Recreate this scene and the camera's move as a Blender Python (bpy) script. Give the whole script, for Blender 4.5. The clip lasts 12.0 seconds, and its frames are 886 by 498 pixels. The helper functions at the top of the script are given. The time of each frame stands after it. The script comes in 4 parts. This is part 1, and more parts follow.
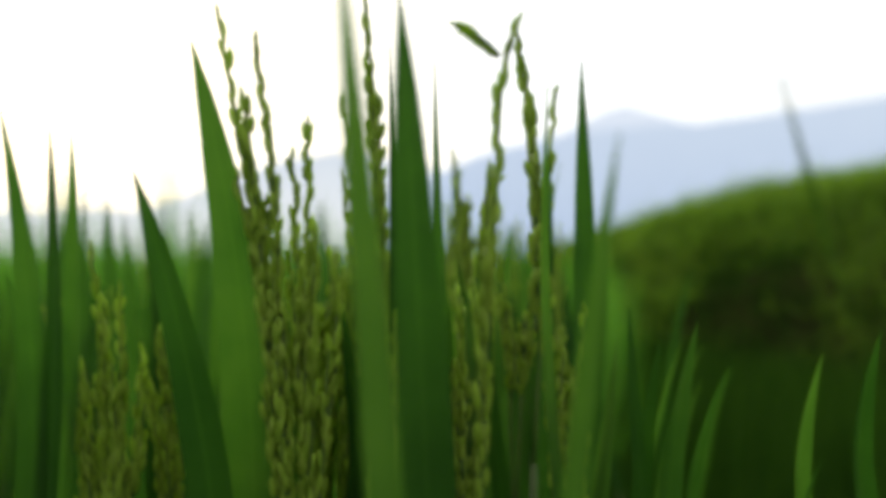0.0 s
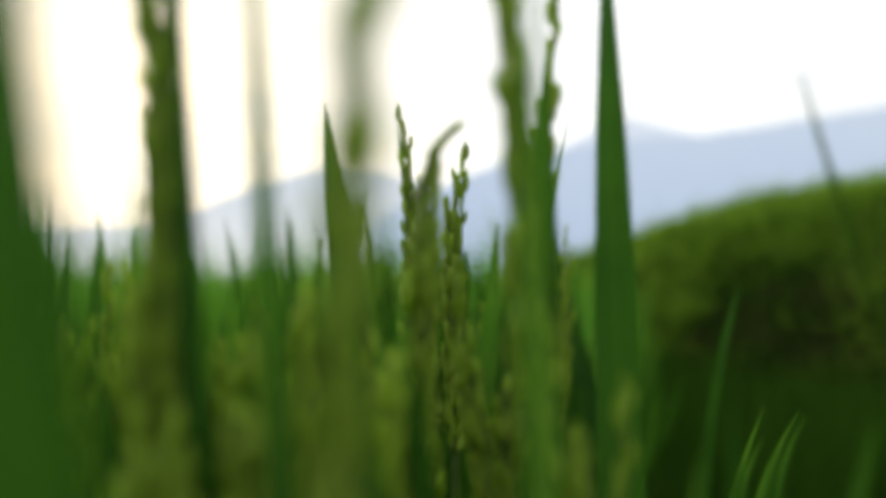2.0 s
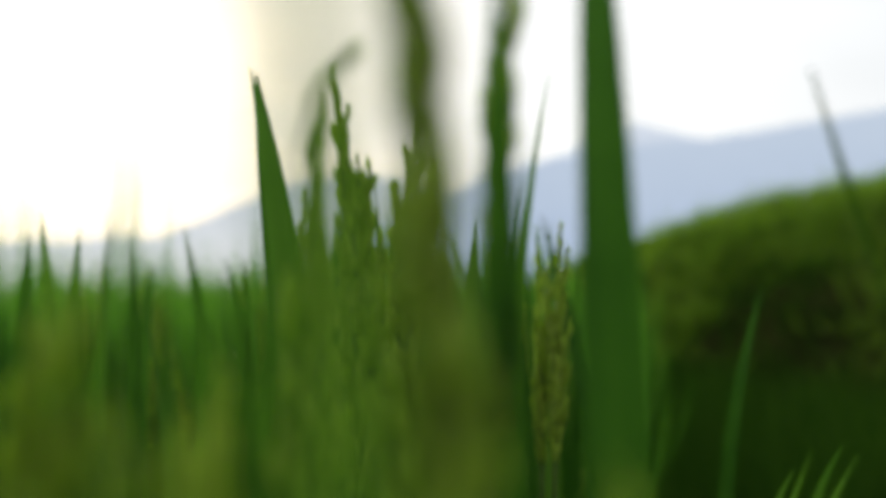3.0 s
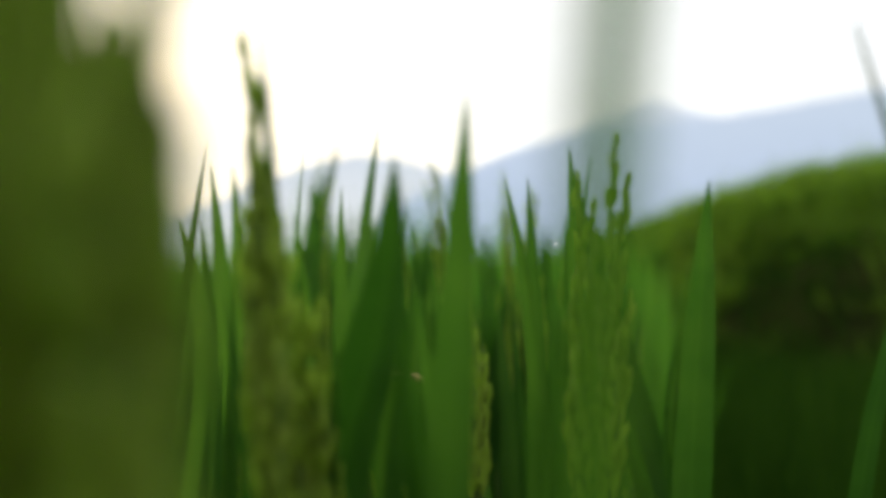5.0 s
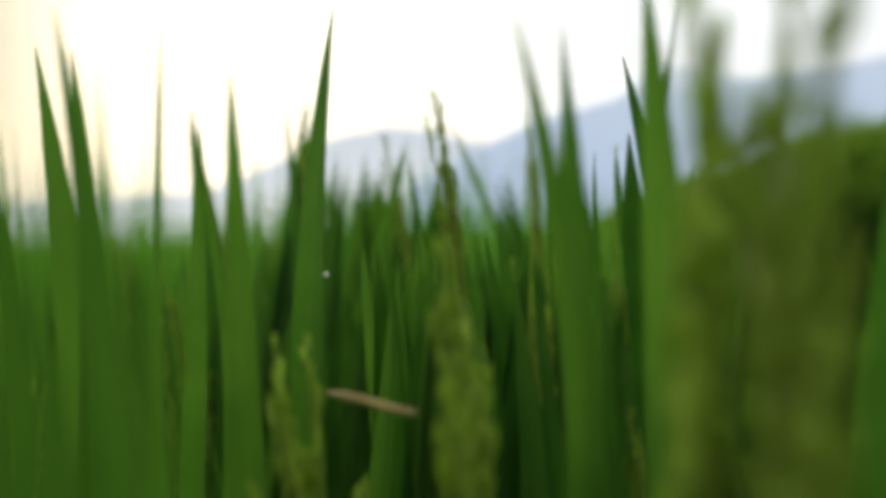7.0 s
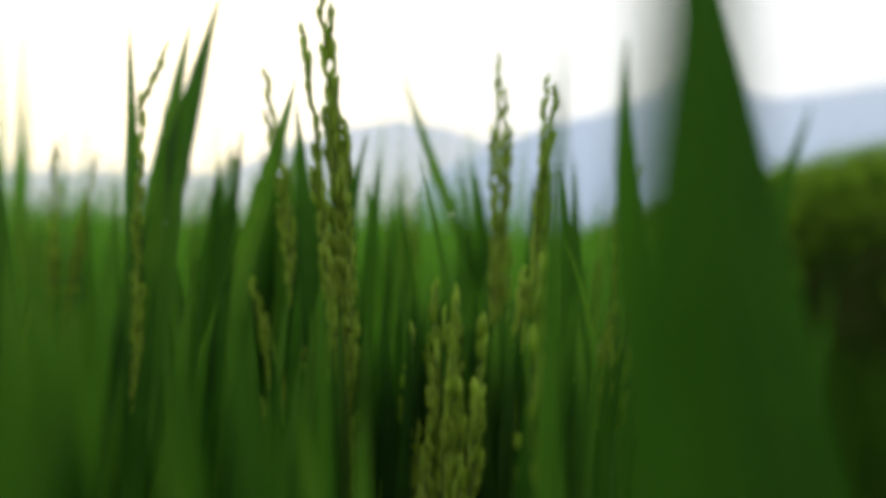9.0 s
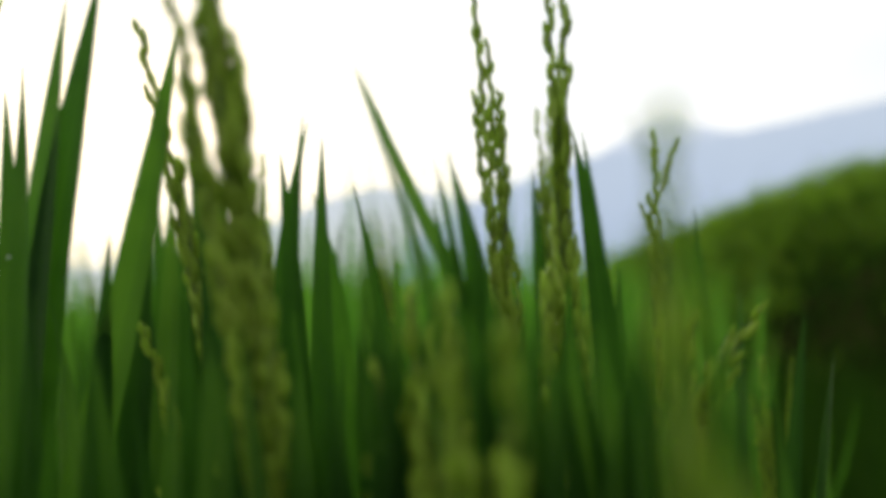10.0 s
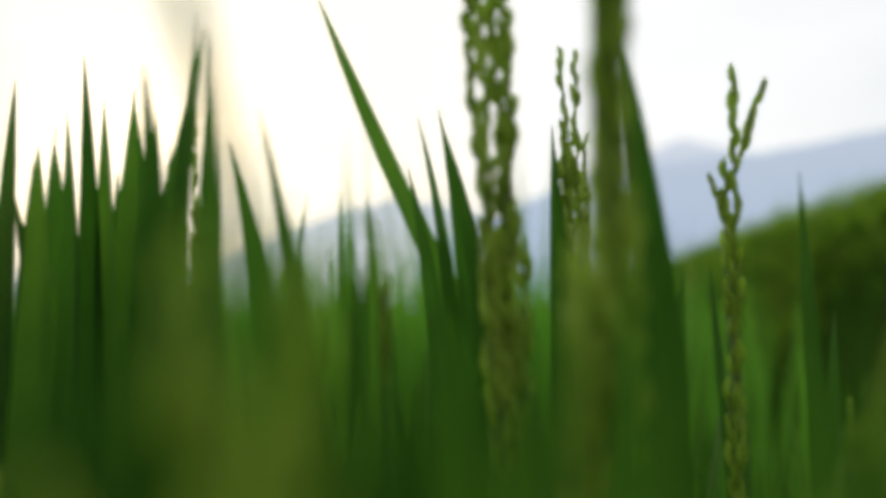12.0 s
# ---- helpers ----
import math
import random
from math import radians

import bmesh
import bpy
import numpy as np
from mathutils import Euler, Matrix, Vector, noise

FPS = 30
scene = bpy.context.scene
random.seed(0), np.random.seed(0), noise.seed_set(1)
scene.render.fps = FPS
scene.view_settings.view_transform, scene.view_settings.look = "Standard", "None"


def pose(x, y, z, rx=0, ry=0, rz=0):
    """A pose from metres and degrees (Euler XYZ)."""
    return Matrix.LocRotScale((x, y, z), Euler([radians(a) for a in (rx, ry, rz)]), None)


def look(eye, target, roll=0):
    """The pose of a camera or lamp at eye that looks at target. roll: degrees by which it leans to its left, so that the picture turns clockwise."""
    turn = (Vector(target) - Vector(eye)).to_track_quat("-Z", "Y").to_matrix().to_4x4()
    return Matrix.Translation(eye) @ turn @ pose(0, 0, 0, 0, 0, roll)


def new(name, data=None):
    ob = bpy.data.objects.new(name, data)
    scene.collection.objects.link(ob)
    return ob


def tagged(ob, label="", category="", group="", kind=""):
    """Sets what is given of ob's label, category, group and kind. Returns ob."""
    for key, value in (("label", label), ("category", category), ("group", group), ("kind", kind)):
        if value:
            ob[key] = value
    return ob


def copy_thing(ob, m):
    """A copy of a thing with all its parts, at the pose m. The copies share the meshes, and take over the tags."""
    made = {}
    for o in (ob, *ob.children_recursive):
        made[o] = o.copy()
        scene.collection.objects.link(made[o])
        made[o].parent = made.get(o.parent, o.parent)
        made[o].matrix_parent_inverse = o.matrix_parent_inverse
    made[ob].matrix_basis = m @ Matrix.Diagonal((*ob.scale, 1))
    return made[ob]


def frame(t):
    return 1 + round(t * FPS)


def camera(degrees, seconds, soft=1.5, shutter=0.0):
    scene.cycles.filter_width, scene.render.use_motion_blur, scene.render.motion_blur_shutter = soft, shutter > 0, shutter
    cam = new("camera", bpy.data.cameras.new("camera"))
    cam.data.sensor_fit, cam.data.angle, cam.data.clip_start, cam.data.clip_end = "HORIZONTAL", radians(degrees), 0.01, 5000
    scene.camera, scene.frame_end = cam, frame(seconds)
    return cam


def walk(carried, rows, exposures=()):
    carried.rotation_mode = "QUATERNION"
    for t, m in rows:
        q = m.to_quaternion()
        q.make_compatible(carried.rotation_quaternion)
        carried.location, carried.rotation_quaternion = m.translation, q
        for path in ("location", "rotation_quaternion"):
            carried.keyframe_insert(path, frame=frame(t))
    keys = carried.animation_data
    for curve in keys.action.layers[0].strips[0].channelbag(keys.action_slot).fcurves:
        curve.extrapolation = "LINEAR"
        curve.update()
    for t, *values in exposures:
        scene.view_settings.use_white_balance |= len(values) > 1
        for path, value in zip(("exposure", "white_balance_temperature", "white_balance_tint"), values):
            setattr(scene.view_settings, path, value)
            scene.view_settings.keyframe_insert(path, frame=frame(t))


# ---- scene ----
cam = camera(56.0, 12.0, soft=5.4)

PATH = [
    (0, (0.0000, 0.0000, 0.9000), (0.0004, 1.9998, 0.9297), 0.72),
    (0.5, (0.0047, 0.0437, 0.8980), (0.0026, 2.0435, 0.9236), 0.50),
    (1, (0.0056, 0.0891, 0.8981), (0.0021, 2.0886, 0.9465), 0.52),
    (1.5, (0.0171, 0.1449, 0.9000), (0.0181, 2.1441, 0.9571), -0.08),
    (2, (0.0260, 0.1927, 0.9027), (0.0124, 2.1917, 0.9660), 0.17),
    (2.5, (0.0347, 0.2226, 0.9040), (0.0081, 2.2212, 0.9744), 0.09),
    (3, (0.0437, 0.2693, 0.9027), (0.0136, 2.2675, 0.9827), -0.52),
    (3.5, (0.0500, 0.3162, 0.9033), (0.0109, 2.3145, 0.9761), -0.73),
    (4.1, (0.0565, 0.3760, 0.8990), (0.0065, 2.3750, 0.9570), -0.70),
    (4.5, (0.0600, 0.4160, 0.8963), (0.0028, 2.4150, 0.9420), -0.66),
    (5.0, (0.0535, 0.4650, 0.8930), (-0.0095, 2.4640, 0.9240), -0.64),
    (5.5, (0.0512, 0.5116, 0.8900), (-0.0221, 2.5102, 0.9060), -0.64),
    (6, (0.0595, 0.5533, 0.8848), (-0.0558, 2.5500, 0.8766), -0.82),
    (6.5, (0.0626, 0.5947, 0.8830), (-0.0756, 2.5897, 0.8571), -1.62),
    (8.5, (0.0914, 0.8400, 0.8824), (-0.0430, 2.8349, 0.8341), 0.93),
    (9, (0.1028, 0.9066, 0.8851), (-0.0453, 2.9006, 0.8396), 2.48),
    (9.5, (0.1013, 0.9891, 0.8716), (-0.0086, 2.9860, 0.8872), -0.04),
    (10, (0.0943, 1.0552, 0.8614), (-0.0176, 3.0495, 0.9627), -3.16),
    (10.5, (0.0946, 1.0846, 0.8576), (-0.0724, 3.0764, 0.9289), -2.08),
    (11, (0.0937, 1.1195, 0.8583), (-0.0565, 3.1119, 0.9461), -0.87),
    (11.5, (0.0918, 1.1510, 0.8577), (-0.0411, 3.1424, 0.9856), -1.08),
    (12, (0.1002, 1.1966, 0.8570), (-0.0450, 3.1867, 0.9929), -1.57),
]
walk(cam, [(t, look(eye, target, roll)) for t, eye, target, roll in PATH], exposures=[(0.0, 0.0), (2.0, -0.08), (3.2, -0.2), (4.4, -0.1), (5.5, 0.0), (6.5, -0.12), (8.5, -0.14), (11.0, -0.17), (12.0, -0.27)])
cam.data.dof.use_dof = True
cam.data.dof.focus_distance = 0.35
cam.data.dof.aperture_fstop = 4.3

# ---- world and sun: thin bright overcast, low sun behind cloud ahead ----
SUN_AZ, SUN_EL = radians(-22), radians(12)
world = bpy.data.worlds.new("sky")
scene.world = world
world.use_nodes = True
wn, wl = world.node_tree.nodes, world.node_tree.links
wn.clear()
w_out = wn.new("ShaderNodeOutputWorld")
w_bg = wn.new("ShaderNodeBackground")
w_sky = wn.new("ShaderNodeTexSky")
w_sky.sky_type, w_sky.sun_disc = "NISHITA", False
w_sky.sun_elevation, w_sky.sun_rotation = SUN_EL, SUN_AZ
w_sky.dust_density = 3.0
w_co = wn.new("ShaderNodeTexCoord")
w_no = wn.new("ShaderNodeTexNoise")
w_no.inputs["Scale"].default_value, w_no.inputs["Detail"].default_value = 2.2, 6.0
w_map = wn.new("ShaderNodeMapping")
w_map.inputs["Scale"].default_value = (1, 1, 3.5)
w_cr = wn.new("ShaderNodeValToRGB")
w_cr.color_ramp.elements[0].position, w_cr.color_ramp.elements[0].color = 0.30, (0.80, 0.80, 0.80, 1)
w_cr.color_ramp.elements[1].position, w_cr.color_ramp.elements[1].color = 0.60, (0.97, 0.97, 0.97, 1)
w_dim = wn.new("ShaderNodeVectorMath")
w_dim.operation = "SCALE"
w_dim.inputs["Scale"].default_value = 0.11
w_mix = wn.new("ShaderNodeMix")
w_mix.data_type = "RGBA"
w_dot = wn.new("ShaderNodeVectorMath")
w_dot.operation = "DOT_PRODUCT"
w_dot.inputs[1].default_value = (math.sin(SUN_AZ) * math.cos(SUN_EL), math.cos(SUN_AZ) * math.cos(SUN_EL), math.sin(SUN_EL))
w_glow = wn.new("ShaderNodeValToRGB")
w_half = wn.new("ShaderNodeMath")
w_half.operation = "MULTIPLY_ADD"
w_half.inputs[1].default_value, w_half.inputs[2].default_value = 0.5, 0.5
w_glow.color_ramp.elements[0].position, w_glow.color_ramp.elements[0].color = 0.0, (0.66, 0.69, 0.73, 1)
w_glow.color_ramp.elements[1].position, w_glow.color_ramp.elements[1].color = 1.0, (1.50, 1.39, 1.14, 1)
for w_at, w_col in ((0.5, (0.92, 0.95, 0.99, 1)), (0.78, (1.12, 1.15, 1.18, 1)), (0.95, (1.26, 1.28, 1.27, 1))):
    w_glow.color_ramp.elements.new(w_at).color = w_col
wl.new(w_co.outputs["Generated"], w_dot.inputs[0])
wl.new(w_dot.outputs["Value"], w_half.inputs[0])
wl.new(w_half.outputs[0], w_glow.inputs["Fac"])
wl.new(w_glow.outputs["Color"], w_mix.inputs["B"])
wl.new(w_co.outputs["Generated"], w_map.inputs["Vector"])
wl.new(w_map.outputs["Vector"], w_no.inputs["Vector"])
wl.new(w_no.outputs["Fac"], w_cr.inputs["Fac"])
wl.new(w_cr.outputs["Color"], w_mix.inputs["Factor"])
wl.new(w_sky.outputs["Color"], w_dim.inputs[0])
wl.new(w_dim.outputs["Vector"], w_mix.inputs["A"])
wl.new(w_mix.outputs["Result"], w_bg.inputs["Color"])
w_bg.inputs["Strength"].default_value = 1.0
wl.new(w_bg.outputs["Background"], w_out.inputs["Surface"])

sun = new("sun", bpy.data.lights.new("sun", "SUN"))
sun.data.energy, sun.data.angle, sun.data.color = 1.5, radians(14), (1.0, 0.90, 0.72)
away = Vector((math.sin(SUN_AZ) * math.cos(SUN_EL), math.cos(SUN_AZ) * math.cos(SUN_EL), math.sin(SUN_EL)))
sun.matrix_world = look(away * 50, (0, 0, 0))


# ---- materials ----
def material(name):
    m = bpy.data.materials.new(name)
    m.use_nodes = True
    m.node_tree.nodes.clear()
    return m, m.node_tree.nodes, m.node_tree.links


def ramp(nodes, stops):
    r = nodes.new("ShaderNodeValToRGB")
    while len(r.color_ramp.elements) < len(stops):
        r.color_ramp.elements.new(0.5)
    for e, (at, col) in zip(r.color_ramp.elements, stops):
        e.position, e.color = at, (*col, 1)
    return r


def foliage(name, dark, mid, light, glow, share=0.42, islands=False, rough=0.5, veins=True, sheen=0.30):
    """A thin leaf: veined, glossy, letting light through. Tint varies from leaf to leaf and along the blade."""
    m, n, l = material(name)
    out, mix = n.new("ShaderNodeOutputMaterial"), n.new("ShaderNodeMixShader")
    p, tr = n.new("ShaderNodeBsdfPrincipled"), n.new("ShaderNodeBsdfTranslucent")
    if islands:
        rnd = n.new("ShaderNodeNewGeometry").outputs["Random Per Island"]
    else:
        rnd = n.new("ShaderNodeObjectInfo").outputs["Random"]
    tc = n.new("ShaderNodeTexCoord")
    no = n.new("ShaderNodeTexNoise")
    no.inputs["Scale"].default_value, no.inputs["Detail"].default_value = 38.0, 5.0
    l.new(tc.outputs["Object"], no.inputs["Vector"])
    add = n.new("ShaderNodeMath")
    add.operation = "MULTIPLY_ADD"
    add.inputs[1].default_value, add.inputs[2].default_value = 0.55, 0.0
    l.new(rnd, add.inputs[0])
    add2 = n.new("ShaderNodeMath")
    add2.operation = "MULTIPLY_ADD"
    add2.inputs[1].default_value = 0.45
    l.new(no.outputs["Fac"], add2.inputs[0])
    l.new(add.outputs[0], add2.inputs[2])
    r = ramp(n, [(0.15, dark), (0.5, mid), (0.85, light)])
    l.new(add2.outputs[0], r.inputs["Fac"])
    col = r.outputs["Color"]
    if veins:
        uv = n.new("ShaderNodeUVMap")
        sx = n.new("ShaderNodeSeparateXYZ")
        l.new(uv.outputs["UV"], sx.inputs[0])
        wave = n.new("ShaderNodeMath")
        wave.operation = "MULTIPLY"
        wave.inputs[1].default_value = 75.0
        l.new(sx.outputs["X"], wave.inputs[0])
        sn = n.new("ShaderNodeMath")
        sn.operation = "SINE"
        l.new(wave.outputs[0], sn.inputs[0])
        # pale midrib
        d = n.new("ShaderNodeMath")
        d.operation = "SUBTRACT"
        d.inputs[1].default_value = 0.5
        l.new(sx.outputs["X"], d.inputs[0])
        ab = n.new("ShaderNodeMath")
        ab.operation = "ABSOLUTE"
        l.new(d.outputs[0], ab.inputs[0])
        rib = n.new("ShaderNodeMapRange")
        rib.inputs["From Min"].default_value, rib.inputs["From Max"].default_value = 0.025, 0.07
        rib.inputs["To Min"].default_value, rib.inputs["To Max"].default_value = 0.06, 0.0
        l.new(ab.outputs[0], rib.inputs["Value"])
        cm = n.new("ShaderNodeMix")
        cm.data_type = "RGBA"
        cm.inputs["B"].default_value = (*[min(1, c * 1.7) for c in light], 1)
        l.new(rib.outputs["Result"], cm.inputs["Factor"])
        l.new(col, cm.inputs["A"])
        col = cm.outputs["Result"]
        bump = n.new("ShaderNodeBump")
        bump.inputs["Strength"].default_value, bump.inputs["Distance"].default_value = 0.35, 0.0004
        l.new(sn.outputs[0], bump.inputs["Height"])
        l.new(bump.outputs["Normal"], p.inputs["Normal"])
    l.new(col, p.inputs["Base Color"])
    p.inputs["Roughness"].default_value = rough
    p.inputs["Specular IOR Level"].default_value = sheen
    g = n.new("ShaderNodeMix")
    g.data_type, g.blend_type = "RGBA", "MULTIPLY"
    g.inputs["Factor"].default_value = 1.0
    g.inputs["B"].default_value = (*glow, 1)
    l.new(col, g.inputs["A"])
    l.new(g.outputs["Result"], tr.inputs["Color"])
    mix.inputs["Fac"].default_value = share
    l.new(p.outputs[0], mix.inputs[1])
    l.new(tr.outputs[0], mix.inputs[2])
    l.new(mix.outputs[0], out.inputs["Surface"])
    return m


def plain(name, a, b, scale=20.0, rough=0.6, bump=0.3, dist=0.002, spec=0.3, islands=False):
    """A solid matt surface mottled between two colours at two scales."""
    m, n, l = material(name)
    out, p = n.new("ShaderNodeOutputMaterial"), n.new("ShaderNodeBsdfPrincipled")
    tc, no, n2 = n.new("ShaderNodeTexCoord"), n.new("ShaderNodeTexNoise"), n.new("ShaderNodeTexNoise")
    no.inputs["Scale"].default_value, no.inputs["Detail"].default_value = scale, 8.0
    n2.inputs["Scale"].default_value, n2.inputs["Detail"].default_value = scale * 9, 4.0
    l.new(tc.outputs["Object"], no.inputs["Vector"])
    l.new(tc.outputs["Object"], n2.inputs["Vector"])
    av = n.new("ShaderNodeMath")
    av.operation = "MULTIPLY_ADD"
    av.inputs[1].default_value, av.inputs[2].default_value = 0.35, 0.0
    l.new(n2.outputs["Fac"], av.inputs[0])
    ad = n.new("ShaderNodeMath")
    ad.operation = "MULTIPLY_ADD"
    ad.inputs[1].default_value = 0.65
    l.new(no.outputs["Fac"], ad.inputs[0])
    l.new(av.outputs[0], ad.inputs[2])
    r = ramp(n, [(0.36, a), (0.64, b)])
    l.new(ad.outputs[0], r.inputs["Fac"])
    l.new(r.outputs["Color"], p.inputs["Base Color"])
    p.inputs["Roughness"].default_value = rough
    p.inputs["Specular IOR Level"].default_value = spec
    bp = n.new("ShaderNodeBump")
    bp.inputs["Strength"].default_value, bp.inputs["Distance"].default_value = bump, dist
    l.new(ad.outputs[0], bp.inputs["Height"])
    l.new(bp.outputs["Normal"], p.inputs["Normal"])
    l.new(p.outputs[0], out.inputs["Surface"])
    return m


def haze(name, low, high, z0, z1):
    """Far mountains as glow: the bright air's haze is painted in, hiding all but a trace of their slopes."""
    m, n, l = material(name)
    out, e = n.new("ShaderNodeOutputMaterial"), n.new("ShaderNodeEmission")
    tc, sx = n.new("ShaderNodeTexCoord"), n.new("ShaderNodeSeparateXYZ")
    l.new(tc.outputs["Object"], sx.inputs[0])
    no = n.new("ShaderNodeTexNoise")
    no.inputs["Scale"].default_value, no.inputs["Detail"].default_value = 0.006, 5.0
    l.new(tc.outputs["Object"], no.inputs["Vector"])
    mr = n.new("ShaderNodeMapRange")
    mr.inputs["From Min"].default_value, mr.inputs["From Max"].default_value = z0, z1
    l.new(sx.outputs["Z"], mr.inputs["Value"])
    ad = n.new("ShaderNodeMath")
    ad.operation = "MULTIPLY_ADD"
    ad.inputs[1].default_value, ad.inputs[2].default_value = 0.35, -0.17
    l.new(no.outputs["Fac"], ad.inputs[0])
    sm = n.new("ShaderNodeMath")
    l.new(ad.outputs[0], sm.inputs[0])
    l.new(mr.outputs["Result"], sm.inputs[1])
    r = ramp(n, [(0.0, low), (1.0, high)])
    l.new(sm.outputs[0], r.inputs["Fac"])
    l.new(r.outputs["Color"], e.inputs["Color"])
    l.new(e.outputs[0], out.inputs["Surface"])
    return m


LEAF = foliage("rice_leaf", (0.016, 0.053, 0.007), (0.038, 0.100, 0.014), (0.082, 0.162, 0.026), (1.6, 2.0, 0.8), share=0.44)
# Same rice as the near leaf, lightened: brighter light and haze are painted in.
LIT_FIELD = foliage("lit_field_leaf", (0.046, 0.128, 0.016), (0.080, 0.186, 0.026), (0.120, 0.228, 0.042), (1.5, 2.0, 0.7), share=0.52, islands=True, veins=False)
WEED = foliage("bank_grass", (0.095, 0.175, 0.016), (0.148, 0.240, 0.026), (0.210, 0.300, 0.044), (1.5, 1.8, 0.7), share=0.46, islands=True, veins=False)
# Weed green darkened: the dense shade at the bank's foot is in the colour.
SHADEWEED = foliage("shaded_margin_weed", (0.016, 0.046, 0.005), (0.029, 0.072, 0.008), (0.050, 0.102, 0.014), (1.4, 1.7, 0.6), share=0.32, islands=True, veins=False, sheen=0.05)
DRYGRASS = foliage("dry_grass", (0.060, 0.050, 0.022), (0.110, 0.085, 0.040), (0.170, 0.130, 0.070), (1.2, 1.1, 0.8), islands=True, veins=False)
GRAIN = foliage("green_grain", (0.250, 0.350, 0.036), (0.370, 0.500, 0.056), (0.500, 0.620, 0.100), (1.35, 1.45, 0.8), share=0.46, rough=0.6, veins=False)
GRAINS = foliage("green_grains", (0.250, 0.350, 0.036), (0.370, 0.500, 0.056), (0.500, 0.620, 0.100), (1.35, 1.45, 0.8), share=0.46, islands=True, rough=0.6, veins=False)
STEM = plain("green_stem", (0.060, 0.120, 0.018), (0.110, 0.170, 0.030), 60, 0.5, 0.2, 0.0005)
STRAW = plain("dry_straw", (0.32, 0.23, 0.08), (0.48, 0.36, 0.14), 90, 0.65, 0.3, 0.0006)
SOIL = plain("dark_wet_soil", (0.010, 0.009, 0.006), (0.028, 0.023, 0.015), 5.0, 0.75, 0.8, 0.03, 0.1)
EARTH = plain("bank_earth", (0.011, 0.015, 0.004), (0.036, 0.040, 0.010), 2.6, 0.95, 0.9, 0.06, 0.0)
FARLAND = plain("far_fields", (0.035, 0.075, 0.018), (0.070, 0.115, 0.030), 0.15, 0.8, 0.2, 0.1)

DEW, dn, dl = material("dew_water")
d_out, d_p = dn.new("ShaderNodeOutputMaterial"), dn.new("ShaderNodeBsdfPrincipled")
d_p.inputs["Transmission Weight"].default_value, d_p.inputs["IOR"].default_value, d_p.inputs["Roughness"].default_value = 1.0, 1.33, 0.0
dl.new(d_p.outputs[0], d_out.inputs["Surface"])


# ---- builders ----
def mesh_of(name, verts, faces, mat, uvs=None):
    me = bpy.data.meshes.new(name)
    me.from_pydata(verts, [], faces)
    if uvs is not None:
        layer = me.uv_layers.new(name="UVMap")
        flat = [c for f in faces for i in f for c in uvs[i]]
        layer.data.foreach_set("uv", flat)
    me.polygons.foreach_set("use_smooth", [True] * len(me.polygons))
    me.materials.append(mat)
    me.update()
    return me


def part(name, me, parent, label=""):
    ob = new(name, me)
    ob.parent = parent
    if label:
        ob["label"] = label
    return ob


def blade_geometry(line, widths, face, fold=0.16, twist=0.0, cols=5):
    """A grass blade along the line (tip first): a strip folded on its midrib, with a soft twist and waved edges."""
    verts, faces, uvs = [], [], []
    n = len(line)
    phase = line[0].x * 91 + line[0].y * 57
    for i, (p, w) in enumerate(zip(line, widths)):
        along = (line[min(i + 1, n - 1)] - line[max(i - 1, 0)]).normalized()
        nor = face - along * face.dot(along)
        nor.normalize()
        nor = Matrix.Rotation(twist * i / n, 3, along) @ nor
        side = along.cross(nor)
        for c in range(cols):
            u = c / (cols - 1) - 0.5
            wave = 0.03 * w * math.sin(i * 0.9 + phase + (2.4 if u > 0 else 0)) * abs(u) * 2
            verts.append(tuple(p + side * (u * w) + nor * (abs(u) * 2 * fold * w + wave)))
            uvs.append((c / (cols - 1), i / (n - 1)))
    for i in range(n - 1):
        for c in range(cols - 1):
            a = i * cols + c
            faces.append((a, a + 1, a + cols + 1, a + cols))
    return verts, faces, uvs


def tube_geometry(line, radii, sides=6, base=0):
    verts, faces = [], []
    n = len(line)
    for i, (p, r) in enumerate(zip(line, radii)):
        along = (line[min(i + 1, n - 1)] - line[max(i - 1, 0)]).normalized()
        s = along.cross(Vector((0.3, 0.9, 0.1))).normalized()
        q = along.cross(s)
        for k in range(sides):
            a = 2 * math.pi * k / sides
            verts.append(tuple(p + (s * math.cos(a) + q * math.sin(a)) * r))
    for i in range(n - 1):
        for k in range(sides):
            a, b = base + i * sides + k, base + i * sides + (k + 1) % sides
            faces.append((a, b, b + sides, a + sides))
    faces.append(tuple(base + k for k in range(sides))[::-1])
    faces.append(tuple(base + (n - 1) * sides + k for k in range(sides)))
    return verts, faces


FINE_RINGS = ((0.0, 0.16), (0.14, 0.62), (0.38, 1.0), (0.64, 0.90), (0.86, 0.46), (1.0, 0.05))
PLAIN_RINGS = ((0.0, 0.22), (0.24, 0.90), (0.66, 0.92), (1.0, 0.05))
FAR_RINGS = ((0.0, 0.3), (0.45, 1.05), (1.0, 0.05))


def spikelet_geometry(length, wide, deep, kink, rings, sides):
    """One grain in its hull: a keeled, pointed spindle, pointing up z from its foot."""
    verts, faces = [], []
    for z, r in rings:
        for k in range(sides):
            a = 2 * math.pi * k / sides
            keel = 1.12 if k in (0, sides // 2) else 0.92
            verts.append((wide / 2 * r * keel * math.cos(a) + kink * z * z * length, deep / 2 * r * math.sin(a), z * length))
    for i in range(len(rings) - 1):
        for k in range(sides):
            a, b = i * sides + k, i * sides + (k + 1) % sides
            faces.append((a, b, b + sides, a + sides))
    faces.append(tuple(range(sides))[::-1])
    return verts, faces


